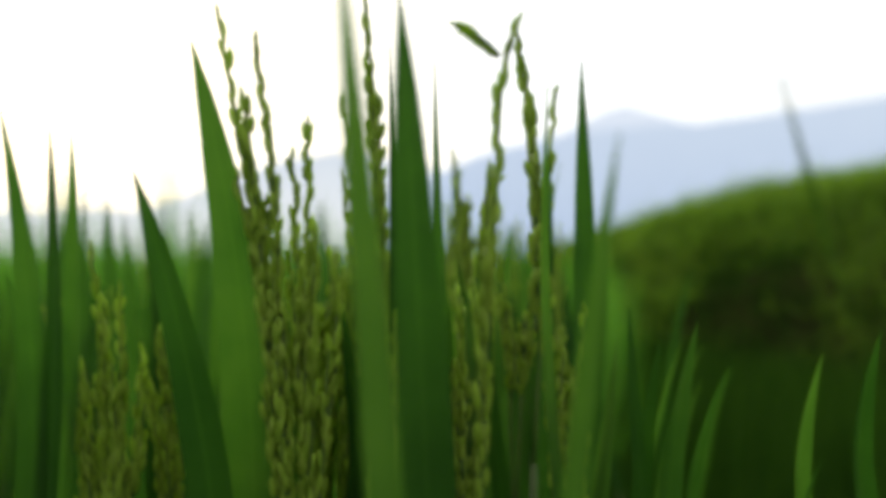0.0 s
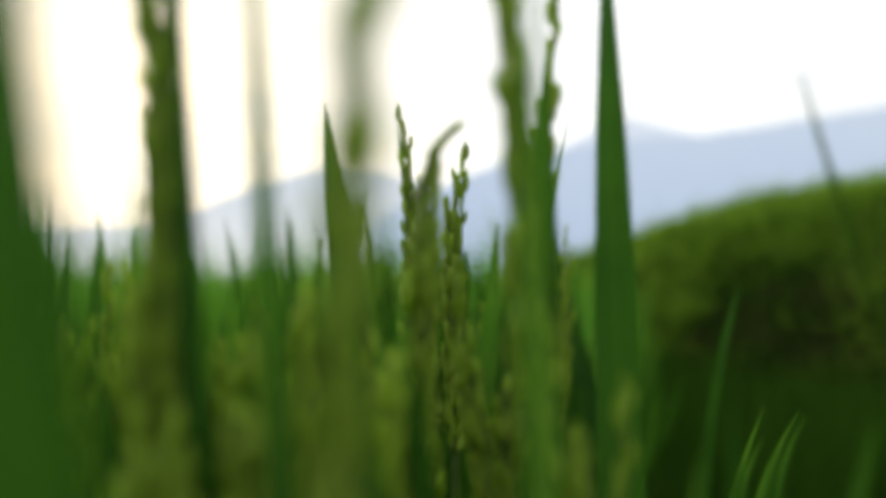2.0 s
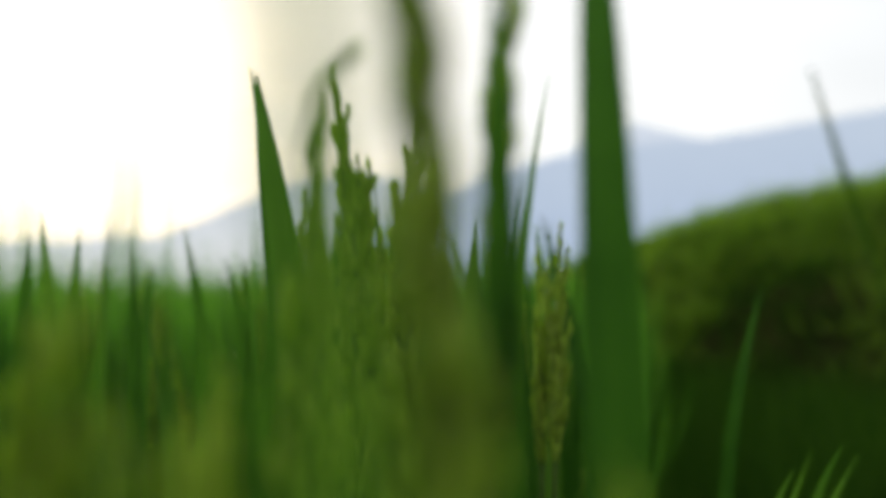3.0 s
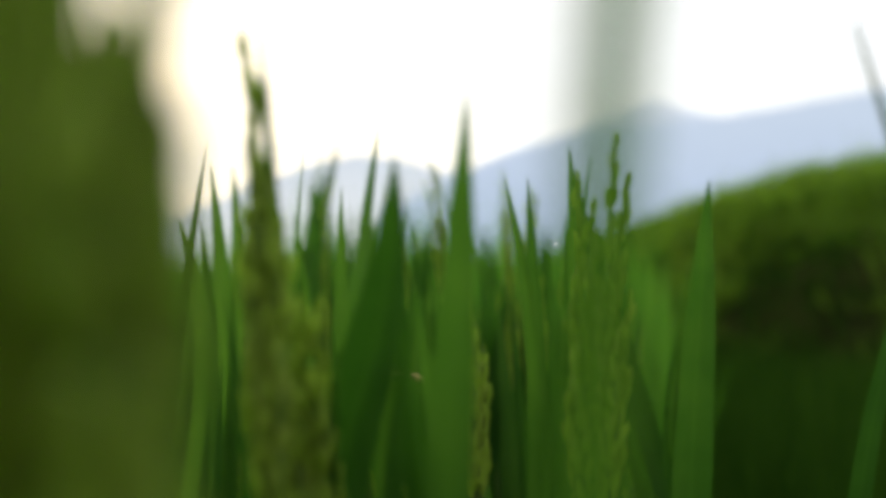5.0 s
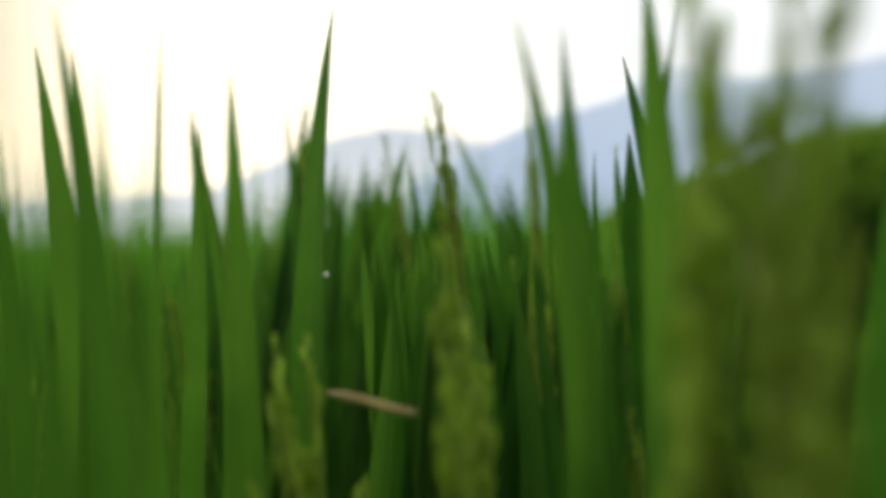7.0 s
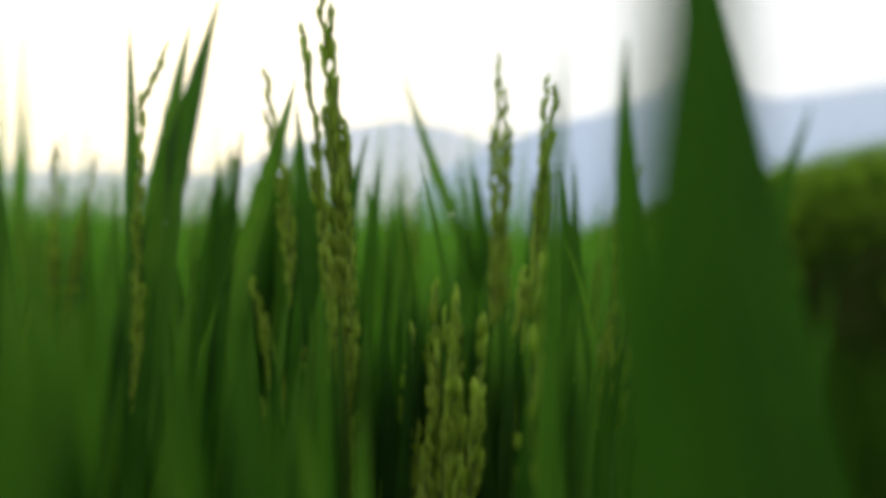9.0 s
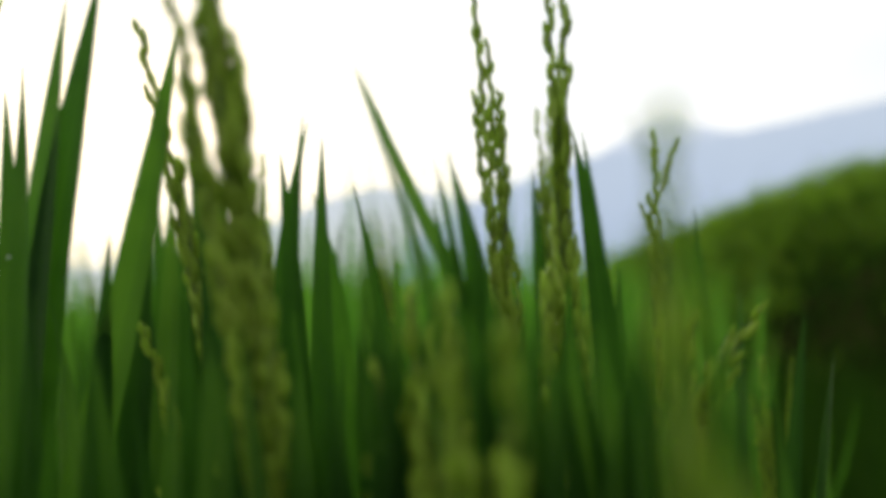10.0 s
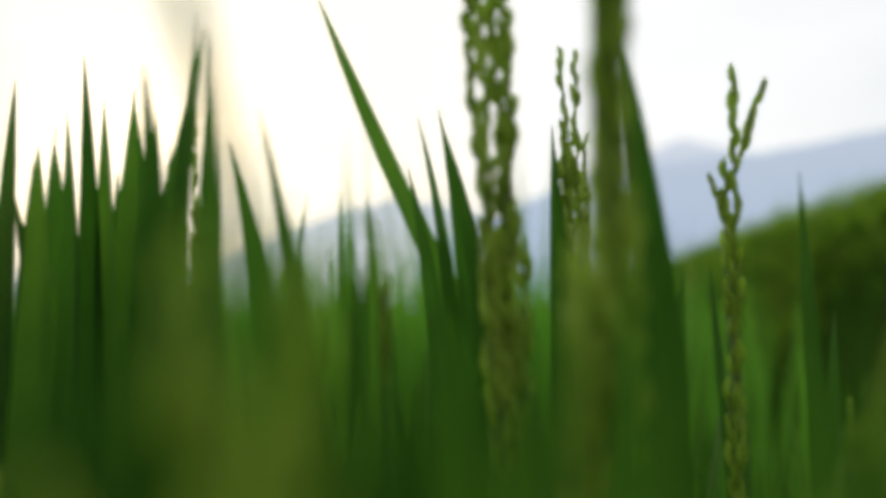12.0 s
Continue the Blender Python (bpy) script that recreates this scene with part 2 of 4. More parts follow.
def spikelet_shapes(rings, sides):
    return [spikelet_geometry(0.0086 * s, 0.0030 * t, 0.0022 * t, k, rings, sides)
            for s, t, k in ((1.0, 1.0, 0.04), (0.92, 0.9, -0.05), (1.06, 1.05, 0.0), (0.86, 0.8, 0.07))]


SPIKELETS = [mesh_of("spikelet", *shape, GRAIN) for shape in spikelet_shapes(FINE_RINGS, 6)]
PLAIN_SHAPES = spikelet_shapes(PLAIN_RINGS, 5)
FAR_SHAPES = spikelet_shapes(FAR_RINGS, 4)
bm = bmesh.new()
bmesh.ops.create_icosphere(bm, subdivisions=2, radius=0.0011)
bmesh.ops.scale(bm, vec=(1, 1, 0.86), verts=bm.verts)
DROP = bpy.data.meshes.new("dew_drop")
bm.to_mesh(DROP)
bm.free()
DROP.polygons.foreach_set("use_smooth", [True] * len(DROP.polygons))
DROP.materials.append(DEW)

rng = random.Random(7)


def bezier3(a, b, c, d, n):
    out = []
    for i in range(n):
        t = i / (n - 1)
        u = 1 - t
        out.append(a * u**3 + b * (3 * u * u * t) + c * (3 * u * t * t) + d * t**3)
    return out


def culm_mesh(top, slope, foot, thick):
    """A tiller: from the leaf's collar down to the foot of the plant, with swollen joints."""
    drop = top.z - foot.z
    line = bezier3(top, top + slope * (drop * 0.3), Vector((foot.x, foot.y, foot.z + drop * 0.35)), foot, 12)
    radii = [thick * (1.35 if i in (4, 8) else 1.0) * (0.8 + 0.4 * i / 11) for i in range(12)]
    v, f = tube_geometry(line, radii)
    return mesh_of("culm", v, f, STEM)


def rice_plant(bx, by, blades, heads, drops=True, singles=60):
    """One rice plant. blades: tip x, y, z, drop, lean, bow, slant, width. heads: neck, tips of the branches."""
    plant = tagged(new("rice_plant"), "green rice plant with upright blades" + (" and unripe grain heads" if heads else ""),
                   "rice plant", "rice plants in the paddy")
    plant.location = (bx, by, 0)
    home = Vector((bx, by, 0))
    k = 0
    for tx, ty, tz, h, a, b, slant, wide, *wet in blades:
        reach = max(h, 0.10)
        total = min(reach + 0.16, tz - 0.30)
        end = max(-0.35, min(0.35, a + 2 * b * h))
        line, widths, n = [], [], 20
        for i in range(n):
            v = total * (i / (n - 1)) ** 1.25
            u = min(v, h)
            x = tx + a * u + b * u * u + (v - u) * end
            y = ty + slant * v
            line.append(Vector((x - bx, y - by, tz - v)))
            q = v / reach
            full = (1 - math.exp(-2.3 * q)) / (1 - math.exp(-2.3)) * wide * (1.0 + 0.04 * rng.uniform(-1, 1))
            if v > reach:
                full *= 1 - 0.45 * ((v - reach) / (total - reach)) ** 2
            widths.append(max(full, 0.0003))
        turn = rng.uniform(-0.5, 0.5)
        face = Vector((math.sin(turn), -math.cos(turn), 0.0))
        for j in range(n):
            widths[j] /= math.cos(turn)
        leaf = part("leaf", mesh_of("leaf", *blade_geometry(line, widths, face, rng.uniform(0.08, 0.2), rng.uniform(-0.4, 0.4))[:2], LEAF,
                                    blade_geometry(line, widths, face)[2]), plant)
        slope = (line[-1] - line[-3]).normalized()
        k += 1
        foot = Vector((0.022 * math.cos(k * 2.4), 0.022 * math.sin(k * 2.4), 0.0))
        part("culm", culm_mesh(line[-1], slope, foot, 0.0022), plant)
        for spot in (wet[0] if wet else ()):
            d = part("dew_drop", DROP, leaf)
            d.location = Vector(spot) - home
            d.scale = (0.75, 0.75, 0.75)
        if drops and not wet and rng.random() < 0.22:
            for _ in range(rng.choice((1, 1, 2, 3))):
                i = rng.randrange(5, 14)
                d = part("dew_drop", DROP, leaf)
                d.location = line[i] + Vector((rng.choice((-1, 1)) * widths[i] * 0.46, -0.0012, 0))
                s = rng.uniform(0.45, 0.85)
                d.scale = (s, s, s)
    for neck, tips in heads:
        neck = Vector(neck) - home
        k += 1
        foot = Vector((0.022 * math.cos(k * 2.4), 0.022 * math.sin(k * 2.4), 0.0))
        under = neck - Vector((0, 0, 0.07))
        part("culm", culm_mesh(under, Vector((0, 0.05, -1)), foot, 0.0019), plant)
        strands = []
        for tip in tips:
            tip, end = Vector(tip[:3]) - home, (Vector(tip[3:]) - home if len(tip) > 3 else None)
            strands.append((tip, end))
        lines = []
        for tip, end in strands:
            if end is None:
                foot_at = Vector((neck.x + (tip.x - neck.x) * 0.32, neck.y + (tip.y - neck.y) * 0.4, neck.z))
                line = []
                for i in range(20):
                    u = i / 19
                    w = 1 - (1 - u) ** 1.7
                    line.append(Vector((tip.x + (foot_at.x - tip.x) * w, tip.y + (foot_at.y - tip.y) * w, tip.z + (foot_at.z - tip.z) * u)))
                line += [foot_at.lerp(under, 0.4), foot_at.lerp(under, 0.75), under]
            else:
                line = bezier3(tip, tip.lerp(end, 0.4) + Vector((0, 0, 0.002)), end.lerp(tip, 0.3) + Vector((0, 0, 0.003)), end, 20)
            lines.append(line)
        # shorter branches that lie along the long ones and thicken the head downwards
        long_lines = [q for q in lines if len(q) > 20] or lines
        for n in range(6 + 4 * len(long_lines) if len(long_lines) > 1 else 3):
            host = long_lines[n % len(long_lines)]
            start = rng.randrange(3, 14)
            side = Vector((rng.choice((-1, 1)) * rng.uniform(0.0010, 0.0042), rng.uniform(-0.004, 0.004), 0))
            stop = min(19, start + rng.randrange(5, 12))
            lines.append([host[min(19, start + int((stop - start) * i / 19))].lerp(
                host[min(19, start + int((stop - start) * i / 19) + 1)], ((stop - start) * i / 19) % 1.0) + side * (1 - (i / 19) ** 2) for i in range(20)])
        verts, faces, seats = [], [], []
        for j, line in enumerate(lines):
            n = len(line)
            v, f = tube_geometry(line, [0.0004 + 0.0006 * i / (n - 1) for i in range(n)], 4, len(verts))
            verts += v
            faces += f
            length = sum((line[i + 1] - line[i]).length for i in range(19))
            count = max(3, int(length / 0.0030))
            for g in range(count):
                t = max(0.0, min(18.9, (g + rng.uniform(-0.3, 0.3)) / count * 18.9))
                i = int(t)
                p = line[i].lerp(line[i + 1], t - i)
                along = (line[i] - line[i + 1]).normalized()
                spin = rng.uniform(0, 6.283)
                thin = 0.75 if g < 2 else 1.0
                seats.append((g, p, along, spin, rng.uniform(0.05, 0.21) * (0.3 if g == 0 else 1.0), thin * rng.uniform(0.85, 1.1)))
        head = part("panicle", mesh_of("panicle", verts, faces, STEM), plant, "upright head of yellow-green unripe grains")
        seats.sort(key=lambda s: s[0])
        mass_v, mass_f = [], []
        for n, (_, p, along, spin, open_angle, size) in enumerate(seats):
            rot = along.to_track_quat("Z", "Y").to_matrix()
            m = (Matrix.Translation(p) @ rot.to_4x4() @ Matrix.Rotation(spin, 4, "Z") @ Matrix.Translation((0.0006, 0, -0.003))
                 @ Matrix.Rotation(open_angle, 4, "Y") @ Matrix.Diagonal((size, size, size, 1)))
            if n < singles:
                part("spikelet", SPIKELETS[rng.randrange(4)], head).matrix_basis = m
            else:
                at = len(mass_v)
                src = (PLAIN_SHAPES if singles > 10 else FAR_SHAPES)[rng.randrange(4)]
                mass_v += [tuple(m @ Vector(q)) for q in src[0]]
                mass_f += [tuple(i + at for i in q) for q in src[1]]
        if mass_v:
            tagged(part("grain_mass", mesh_of("grain_mass", mass_v, mass_f, GRAINS), head), kind="stuff")
    if any(o.name.startswith("dew_drop") for o in plant.children_recursive):
        plant["label"] = "dew-beaded " + plant["label"]
    return plant


# ---- the land ----
def fall(x, y):
    """The paddies step gently down, away from the camera and from the bank."""
    return -0.016 * min(60, max(0.0, y - 2.2)) - 0.010 * min(20, max(0.0, -x - 1.5))


def ground_sheet():
    """One sheet of paddy soil out to the foot of the mountains."""
    ring = [0.0] + [0.5 * 1.19**i for i in range(54)]
    axis = [-r for r in ring[:0:-1]] + ring
    n = len(axis)
    verts = [(x, y, fall(x, y) + (0.02 * noise.noise(Vector((x * 1.7, y * 1.7, 0))) if abs(x) < 30 and abs(y) < 30 else -0.05)) for y in axis for x in axis]
    faces = [(j * n + i, j * n + i + 1, (j + 1) * n + i + 1, (j + 1) * n + i) for j in range(n - 1) for i in range(n - 1)]
    me = mesh_of("ground", verts, faces, SOIL)
    me.materials.append(FARLAND)
    for p in me.polygons:
        p.material_index = 1 if p.center.length > 45 else 0
    return tagged(new("ground", me), "dark wet paddy soil under the rice", "ground", kind="structure")


ground_sheet()

# The crest of the bank, from where it sinks into the field to well past the camera's right.
CREST = [Vector(p) for p in ((0.9, 11.0, 0.66), (1.93, 9.0, 1.10), (2.45, 7.6, 1.28), (3.40, 6.5, 1.40), (5.2, 5.0, 1.58), (7.5, 2.0, 1.85), (8.5, -3.0, 1.9))]


def crest_at(s):
    s = max(0.0, min(len(CREST) - 1.001, s))
    i = int(s)
    return CREST[i].lerp(CREST[i + 1], s - i)


def bank_point(s, q):
    """s: along the crest; q: 0 the foot before it, 0.5 the crest, 1 far back on the terrace."""
    c = crest_at(s)
    ahead = (crest_at(s + 0.05) - crest_at(s - 0.05)).normalized()
    out = Vector((-ahead.y, ahead.x, 0)).normalized()
    if out.dot(Vector((-1, -1, 0))) < 0:
        out = -out
    if q < 0.5:
        u = q / 0.5
        p = c + out * (1.9 * (1 - u) ** 1.05)
        p.z = c.z * (1 - (1 - u) ** 1.7)
    else:
        u = (q - 0.5) / 0.5
        p = c - out * (6.0 * u * u)
        p.z = c.z + 0.25 * math.sin(min(1, u * 2) * math.pi / 2) + 0.3 * u
    lump = noise.noise(p * 1.3) * 0.12 + noise.noise(p * 4.1) * 0.06 + noise.noise(p * 11) * 0.025
    p += (out * 0.8 + Vector((0, 0, 0.5))) * lump
    return p


def earth_bank():
    ns, nq = 150, 44
    verts, faces = [], []
    for i in range(ns):
        for j in range(nq):
            verts.append(tuple(bank_point(i / (ns - 1) * (len(CREST) - 1.01), j / (nq - 1))))
    for i in range(ns - 1):
        for j in range(nq - 1):
            a = i * nq + j
            faces.append((a, a + 1, a + nq + 1, a + nq))
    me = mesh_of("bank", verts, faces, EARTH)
    return tagged(new("bank", me), "dark brown earth bank of a rice terrace, overgrown with grass", "bank", kind="structure")


earth_bank()


def mountain_range(name, label, far, profile, mat, seed):
    """A far ridge with spurs: profile gives bearing (x per metre ahead) and rise (z per metre ahead)."""
    verts, faces, rows = [], [], 9
    xs = [profile[0][0] + (profile[-1][0] - profile[0][0]) * i / 219 for i in range(220)]
    for i, b in enumerate(xs):
        rise = np.interp(b, [p[0] for p in profile], [p[1] for p in profile])
        rise += 0.0035 * noise.noise(Vector((b * 18, seed, 0))) + 0.0016 * noise.noise(Vector((b * 55, seed, 0)))
        for j in range(rows):
            u = j / (rows - 1)
            out = far * (1 - 0.14 * u + 0.05 * u * noise.noise(Vector((b * 9, seed + 5, u * 2))))
            verts.append((b * far, out, 0.9 + max(rise, 0) * far * (1 - u) ** 1.1 - 12 * u))
    for i in range(len(xs) - 1):
        for j in range(rows - 1):
            a = i * rows + j
            faces.append((a, a + 1, a + rows + 1, a + rows))
    return tagged(new(name, mesh_of(name, verts, faces, mat)), label, "mountain", kind="structure")


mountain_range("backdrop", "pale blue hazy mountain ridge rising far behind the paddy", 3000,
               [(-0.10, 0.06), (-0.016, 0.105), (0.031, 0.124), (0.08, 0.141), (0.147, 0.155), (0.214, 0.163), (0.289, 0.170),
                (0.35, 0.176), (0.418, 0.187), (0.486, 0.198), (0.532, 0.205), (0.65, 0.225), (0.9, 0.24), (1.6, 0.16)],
               haze("blue_haze_glow", (0.50, 0.61, 0.79), (0.62, 0.72, 0.86), 30, 600), 3.0)
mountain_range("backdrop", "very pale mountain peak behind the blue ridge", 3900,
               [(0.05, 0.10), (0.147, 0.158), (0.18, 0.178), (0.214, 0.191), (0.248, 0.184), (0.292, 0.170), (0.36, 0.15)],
               haze("pale_haze_glow", (0.66, 0.76, 0.92), (0.76, 0.83, 0.94), 0, 760), 9.0)
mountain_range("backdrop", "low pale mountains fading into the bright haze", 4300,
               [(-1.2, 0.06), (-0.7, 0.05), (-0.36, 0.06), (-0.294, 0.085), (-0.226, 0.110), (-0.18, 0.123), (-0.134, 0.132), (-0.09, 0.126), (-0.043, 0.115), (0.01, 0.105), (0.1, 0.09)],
               haze("white_haze_glow", (0.90, 0.92, 0.92), (0.70, 0.77, 0.85), 0, 540), 15.0)


# ---- grass and rice that nobody could count ----
def blades_mesh(name, feet, tips, wide, bend, mat, rows=5):
    """Many thin blades at once: each a tapered strip from foot to tip, bowed outward."""
    count = len(feet)
    feet, tips, wide = np.array(feet), np.array(tips), np.array(wide)
    ang = np.random.RandomState(len(feet)).uniform(0, math.pi, count)
    side = np.stack([np.cos(ang), np.sin(ang) * 0.6, 0 * ang], 1)
    t = np.linspace(0, 1, rows)
    lean = tips - feet
    lean[:, 2] = 0
    verts = np.empty((count, rows, 2, 3))
    for k, u in enumerate(t):
        p = feet + (tips - feet) * u + lean * (bend * (u * u - u))
        w = wide * (0.75 + 0.5 * u) * (1 - u**3) + 0.0003
        verts[:, k, 0] = p - side * w[:, None] / 2
        verts[:, k, 1] = p + side * w[:, None] / 2
    base = (np.arange(count) * rows * 2)[:, None]
    quad = np.concatenate([np.array([[2 * k, 2 * k + 1, 2 * k + 3, 2 * k + 2]]) for k in range(rows - 1)])
    faces = (base[:, None, :] + quad[None]).reshape(-1, 4)
    me = bpy.data.meshes.new(name)
    me.from_pydata(verts.reshape(-1, 3).tolist(), [], faces.tolist())
    me.polygons.foreach_set("use_smooth", [True] * len(me.polygons))
    me.materials.append(mat)
    me.update()
    return me


def edge_x(y):
    """The paddy's edge towards the bank."""
    return float(np.interp(y, (0, 0.6, 1.2, 2.2, 3, 9, 70), (0.07, 0.16, 0.21, 0.38, 0.58, 1.70, 12.7)))


def field_stuff():
    r = random.Random(21)
    feet, tips, wide = [], [], []
    y = 2.1
    while y < 70:
        step = 0.17 + max(0, y - 5) * 0.03
        x = -0.62 * y - 3.0
        while x < edge_x(y) + 0.02 * y:
            px, py = x + r.uniform(-0.07, 0.07), y + r.uniform(-0.07, 0.07)
            low = fall(px, py)
            tall = low + r.gauss(0.965, 0.075) + (0.10 if r.random() < 0.08 else 0)
            if y < 5 and x > edge_x(y) - 0.3:
                tall -= 0.13
            many = 13 if y < 8 else 9
            for _ in range(many):
                a, s = r.uniform(0, 6.283), r.uniform(0.02, 0.16)
                feet.append((px + 0.03 * math.cos(a), py + 0.03 * math.sin(a), low + (0.35 if y < 8 else 0.5)))
                tips.append((px + s * math.cos(a), py + s * math.sin(a), tall + r.uniform(-0.16, 0.07) + (0.14 * r.random() if r.random() < 0.12 else 0)))
                wide.append(r.uniform(0.007, 0.013) * (1 + max(0, y - 6) * 0.06))
            x += step * (1.0 + 0.02 * y)
        y += step
    # the same stand goes on beside and behind
    y = -6.0
    while y < 2.1:
        x = -7.0
        while x < edge_x(max(y, 0)):
            if y < -0.2 or x < -0.62 * max(0, y) - 0.34:
                tall = r.gauss(0.98, 0.05)
                for _ in range(13):
                    a, s = r.uniform(0, 6.283), r.uniform(0.02, 0.15)
                    feet.append((x + 0.03 * math.cos(a), y + 0.03 * math.sin(a), 0.2))
                    tips.append((x + s * math.cos(a), y + s * math.sin(a), tall + r.uniform(-0.16, 0.06)))
                    wide.append(r.uniform(0.009, 0.015))
            x += 0.15 if x > -4.0 else 0.24
        y += 0.15 if y > -3.0 else 0.24
    ob = new("rice_field", blades_mesh("rice_field", feet, tips, wide, -0.5, LIT_FIELD, 4))
    return tagged(ob, "dense green rice standing across the paddy", "rice", kind="stuff")


def bank_grass():
    r = random.Random(5)
    for name, mat, count, lo, hi, tall, label in (("grass", WEED, 64000, 0.0, 1.0, (0.06, 0.20), "short bright green grass on top of the bank"),
                                                  ("dry_grass", DRYGRASS, 2600, 0.06, 0.42, (0.05, 0.20), "brown dead grass hanging on the bank's face"),
                                                  ("undergrowth", SHADEWEED, 24000, 0.0, 0.46, (0.05, 0.20), "green weeds at the bank's foot, painted dark with shade")):
        feet, tips, wide = [], [], []
        while len(feet) < count:
            q = lo + (hi - lo) * r.random() ** (1.5 if name == "grass" else 1.0)
            s = r.uniform(0, len(CREST) - 1.1)
            p = bank_point(s, q)
            if name == "grass" and q < 0.42 and noise.noise(p * 1.1 + Vector((3, 1, 7))) + 0.5 * noise.noise(p * 3.7) < -0.12 - 1.2 * q:
                continue
            for _ in range(4):
                a, h = r.uniform(0, 6.283), r.uniform(*tall) * (1.0 if r.random() < 0.94 else r.uniform(1.2, 2.0))
                f = p + Vector((0.04 * math.cos(a), 0.04 * math.sin(a), -0.02))
                feet.append(tuple(f))
                tips.append((f.x + h * 0.5 * math.cos(a), f.y + h * 0.5 * math.sin(a), f.z + h * (1 if name != "dry_grass" else r.uniform(-0.5, 0.6))))
                wide.append(r.uniform(0.006, 0.014))
        tagged(new(name, blades_mesh(name, feet, tips, wide, -0.8, mat, 3 if count > 50000 else 4)), label, "grass", kind="stuff")


def margin_weeds():
    """Low growth on the wet strip between the paddy and the bank, coloured dark for its shade."""
    r = random.Random(31)
    feet, tips, wide = [], [], []
    while len(feet) < 24000:
        y = r.uniform(0.3, 9.0)
        x = edge_x(y) + r.uniform(0.0, 1.0) ** 1.5 * (0.5 + 0.28 * y)
        tall = r.uniform(0.16, 0.56) * (1.0 if y > 1.6 else 0.75)
        for _ in range(5):
            a, s = r.uniform(0, 6.283), r.uniform(0.02, 0.15)
            feet.append((x, y, 0.0))
            tips.append((x + s * math.cos(a), y + s * math.sin(a), tall * r.uniform(0.6, 1.1)))
            wide.append(r.uniform(0.004, 0.010))
    while len(feet) < 50000:
        y = r.uniform(-4.0, 9.0)
        x = edge_x(max(0, y)) + 0.1 + r.random() * (6.0 - 0.5 * max(0, y))
        coarse = 3.0 if y < 0.2 or x > 2.5 else 1.8
        for _ in range(5):
            a, s = r.uniform(0, 6.283), r.uniform(0.03, 0.18) * min(coarse, 2.0)
            feet.append((x, y, 0.0))
            tips.append((x + s * math.cos(a), y + s * math.sin(a), r.uniform(0.12, 0.42)))
            wide.append(r.uniform(0.005, 0.012) * coarse)
    tagged(new("weeds", blades_mesh("weeds", feet, tips, wide, -0.6, SHADEWEED, 4)), "low weeds on the wet strip beside the paddy", "weed", kind="stuff")


def reed():
    """A lone tall grass stalk leaning over the wet strip."""
    line = [Vector((1.62 - 0.56 * u + 0.07 * u * u, 2.80, 1.54 * u)) for u in [i / 15 for i in range(16)]][::-1]
    # The shaded weed colour gives the stalk its backlit dark.
    me = mesh_of("reed", *blade_geometry(line, [0.004 + 0.019 * math.exp(-(((i - 3.5) / 3.0) ** 2)) for i in range(16)], Vector((0.2, -1, 0)), 0.2, 0.5)[:2], SHADEWEED)
    return tagged(new("reed", me), "tall lone grass stalk leaning beside the paddy", "reed")


def crest_bush():
    """A small tuft standing a little above the bank's crest."""
    r = random.Random(77)
    p = bank_point(2.12, 0.52)
    feet, tips, wide = [], [], []
    for _ in range(140):
        a, h = r.uniform(0, 6.283), r.uniform(0.06, 0.17)
        feet.append((p.x + 0.05 * math.cos(a), p.y + 0.05 * math.sin(a), p.z - 0.02))
        tips.append((p.x + 0.11 * math.cos(a), p.y + 0.11 * math.sin(a), p.z + h))
        wide.append(r.uniform(0.008, 0.016))
    return tagged(new("grass_tuft", blades_mesh("grass_tuft", feet, tips, wide, -0.7, WEED, 4)), "small green tuft of grass on the bank's crest", "grass tuft")


reed()
crest_bush()
field_stuff()
bank_grass()
margin_weeds()

# ---- plants along the way ----
rice_plant(0.012, 0.231, blades=[
    (-0.0238, 0.182, 0.970, 0.129, 0.09, -0.05, 0.14, 0.0086),
    (0.0415, 0.197, 0.931, 0.098, -0.10, 0.30, 0.22, 0.0065),
], heads=[
])
rice_plant(0.014, 0.333, blades=[
], heads=[
    ((-0.020, 0.347, 0.783), [(-0.034, 0.345, 1.008), (-0.031, 0.343, 0.985), (-0.028, 0.346, 0.968)]),
    ((-0.030, 0.399, 0.800), [(-0.048, 0.395, 0.978)]),
    ((0.0115, 0.281, 0.806), [(0.025, 0.279, 0.982, 0.020, 0.279, 0.966), (0.003, 0.279, 0.979, 0.018, 0.279, 0.969), (0.0195, 0.278, 0.967)]),
    ((0.0580, 0.3590, 0.7750), [(0.0310, 0.3570, 0.9990), (0.0350, 0.3590, 0.9830, 0.0370, 0.3580, 0.9520), (0.0365, 0.3550, 0.9680, 0.0390, 0.3570, 0.9350), (0.0395, 0.3600, 0.9450, 0.0422, 0.3580, 0.9050),
                             (0.0425, 0.3560, 0.9150, 0.0450, 0.3580, 0.8700), (0.0440, 0.3610, 0.8900, 0.0473, 0.3580, 0.8300), (0.0520, 0.3520, 0.8720, 0.0485, 0.3580, 0.8000),
                             (0.0352, 0.3610, 0.9620, 0.0390, 0.3600, 0.9150), (0.0378, 0.3540, 0.9550, 0.0405, 0.3560, 0.9000),
                             (0.0392, 0.3580, 0.9380, 0.0420, 0.3580, 0.8850), (0.0385, 0.3620, 0.9250, 0.0412, 0.3600, 0.8700),
                             (0.0362, 0.3560, 0.9720, 0.0392, 0.3570, 0.9300), (0.0410, 0.3550, 0.9300, 0.0436, 0.3570, 0.8750)]),
])
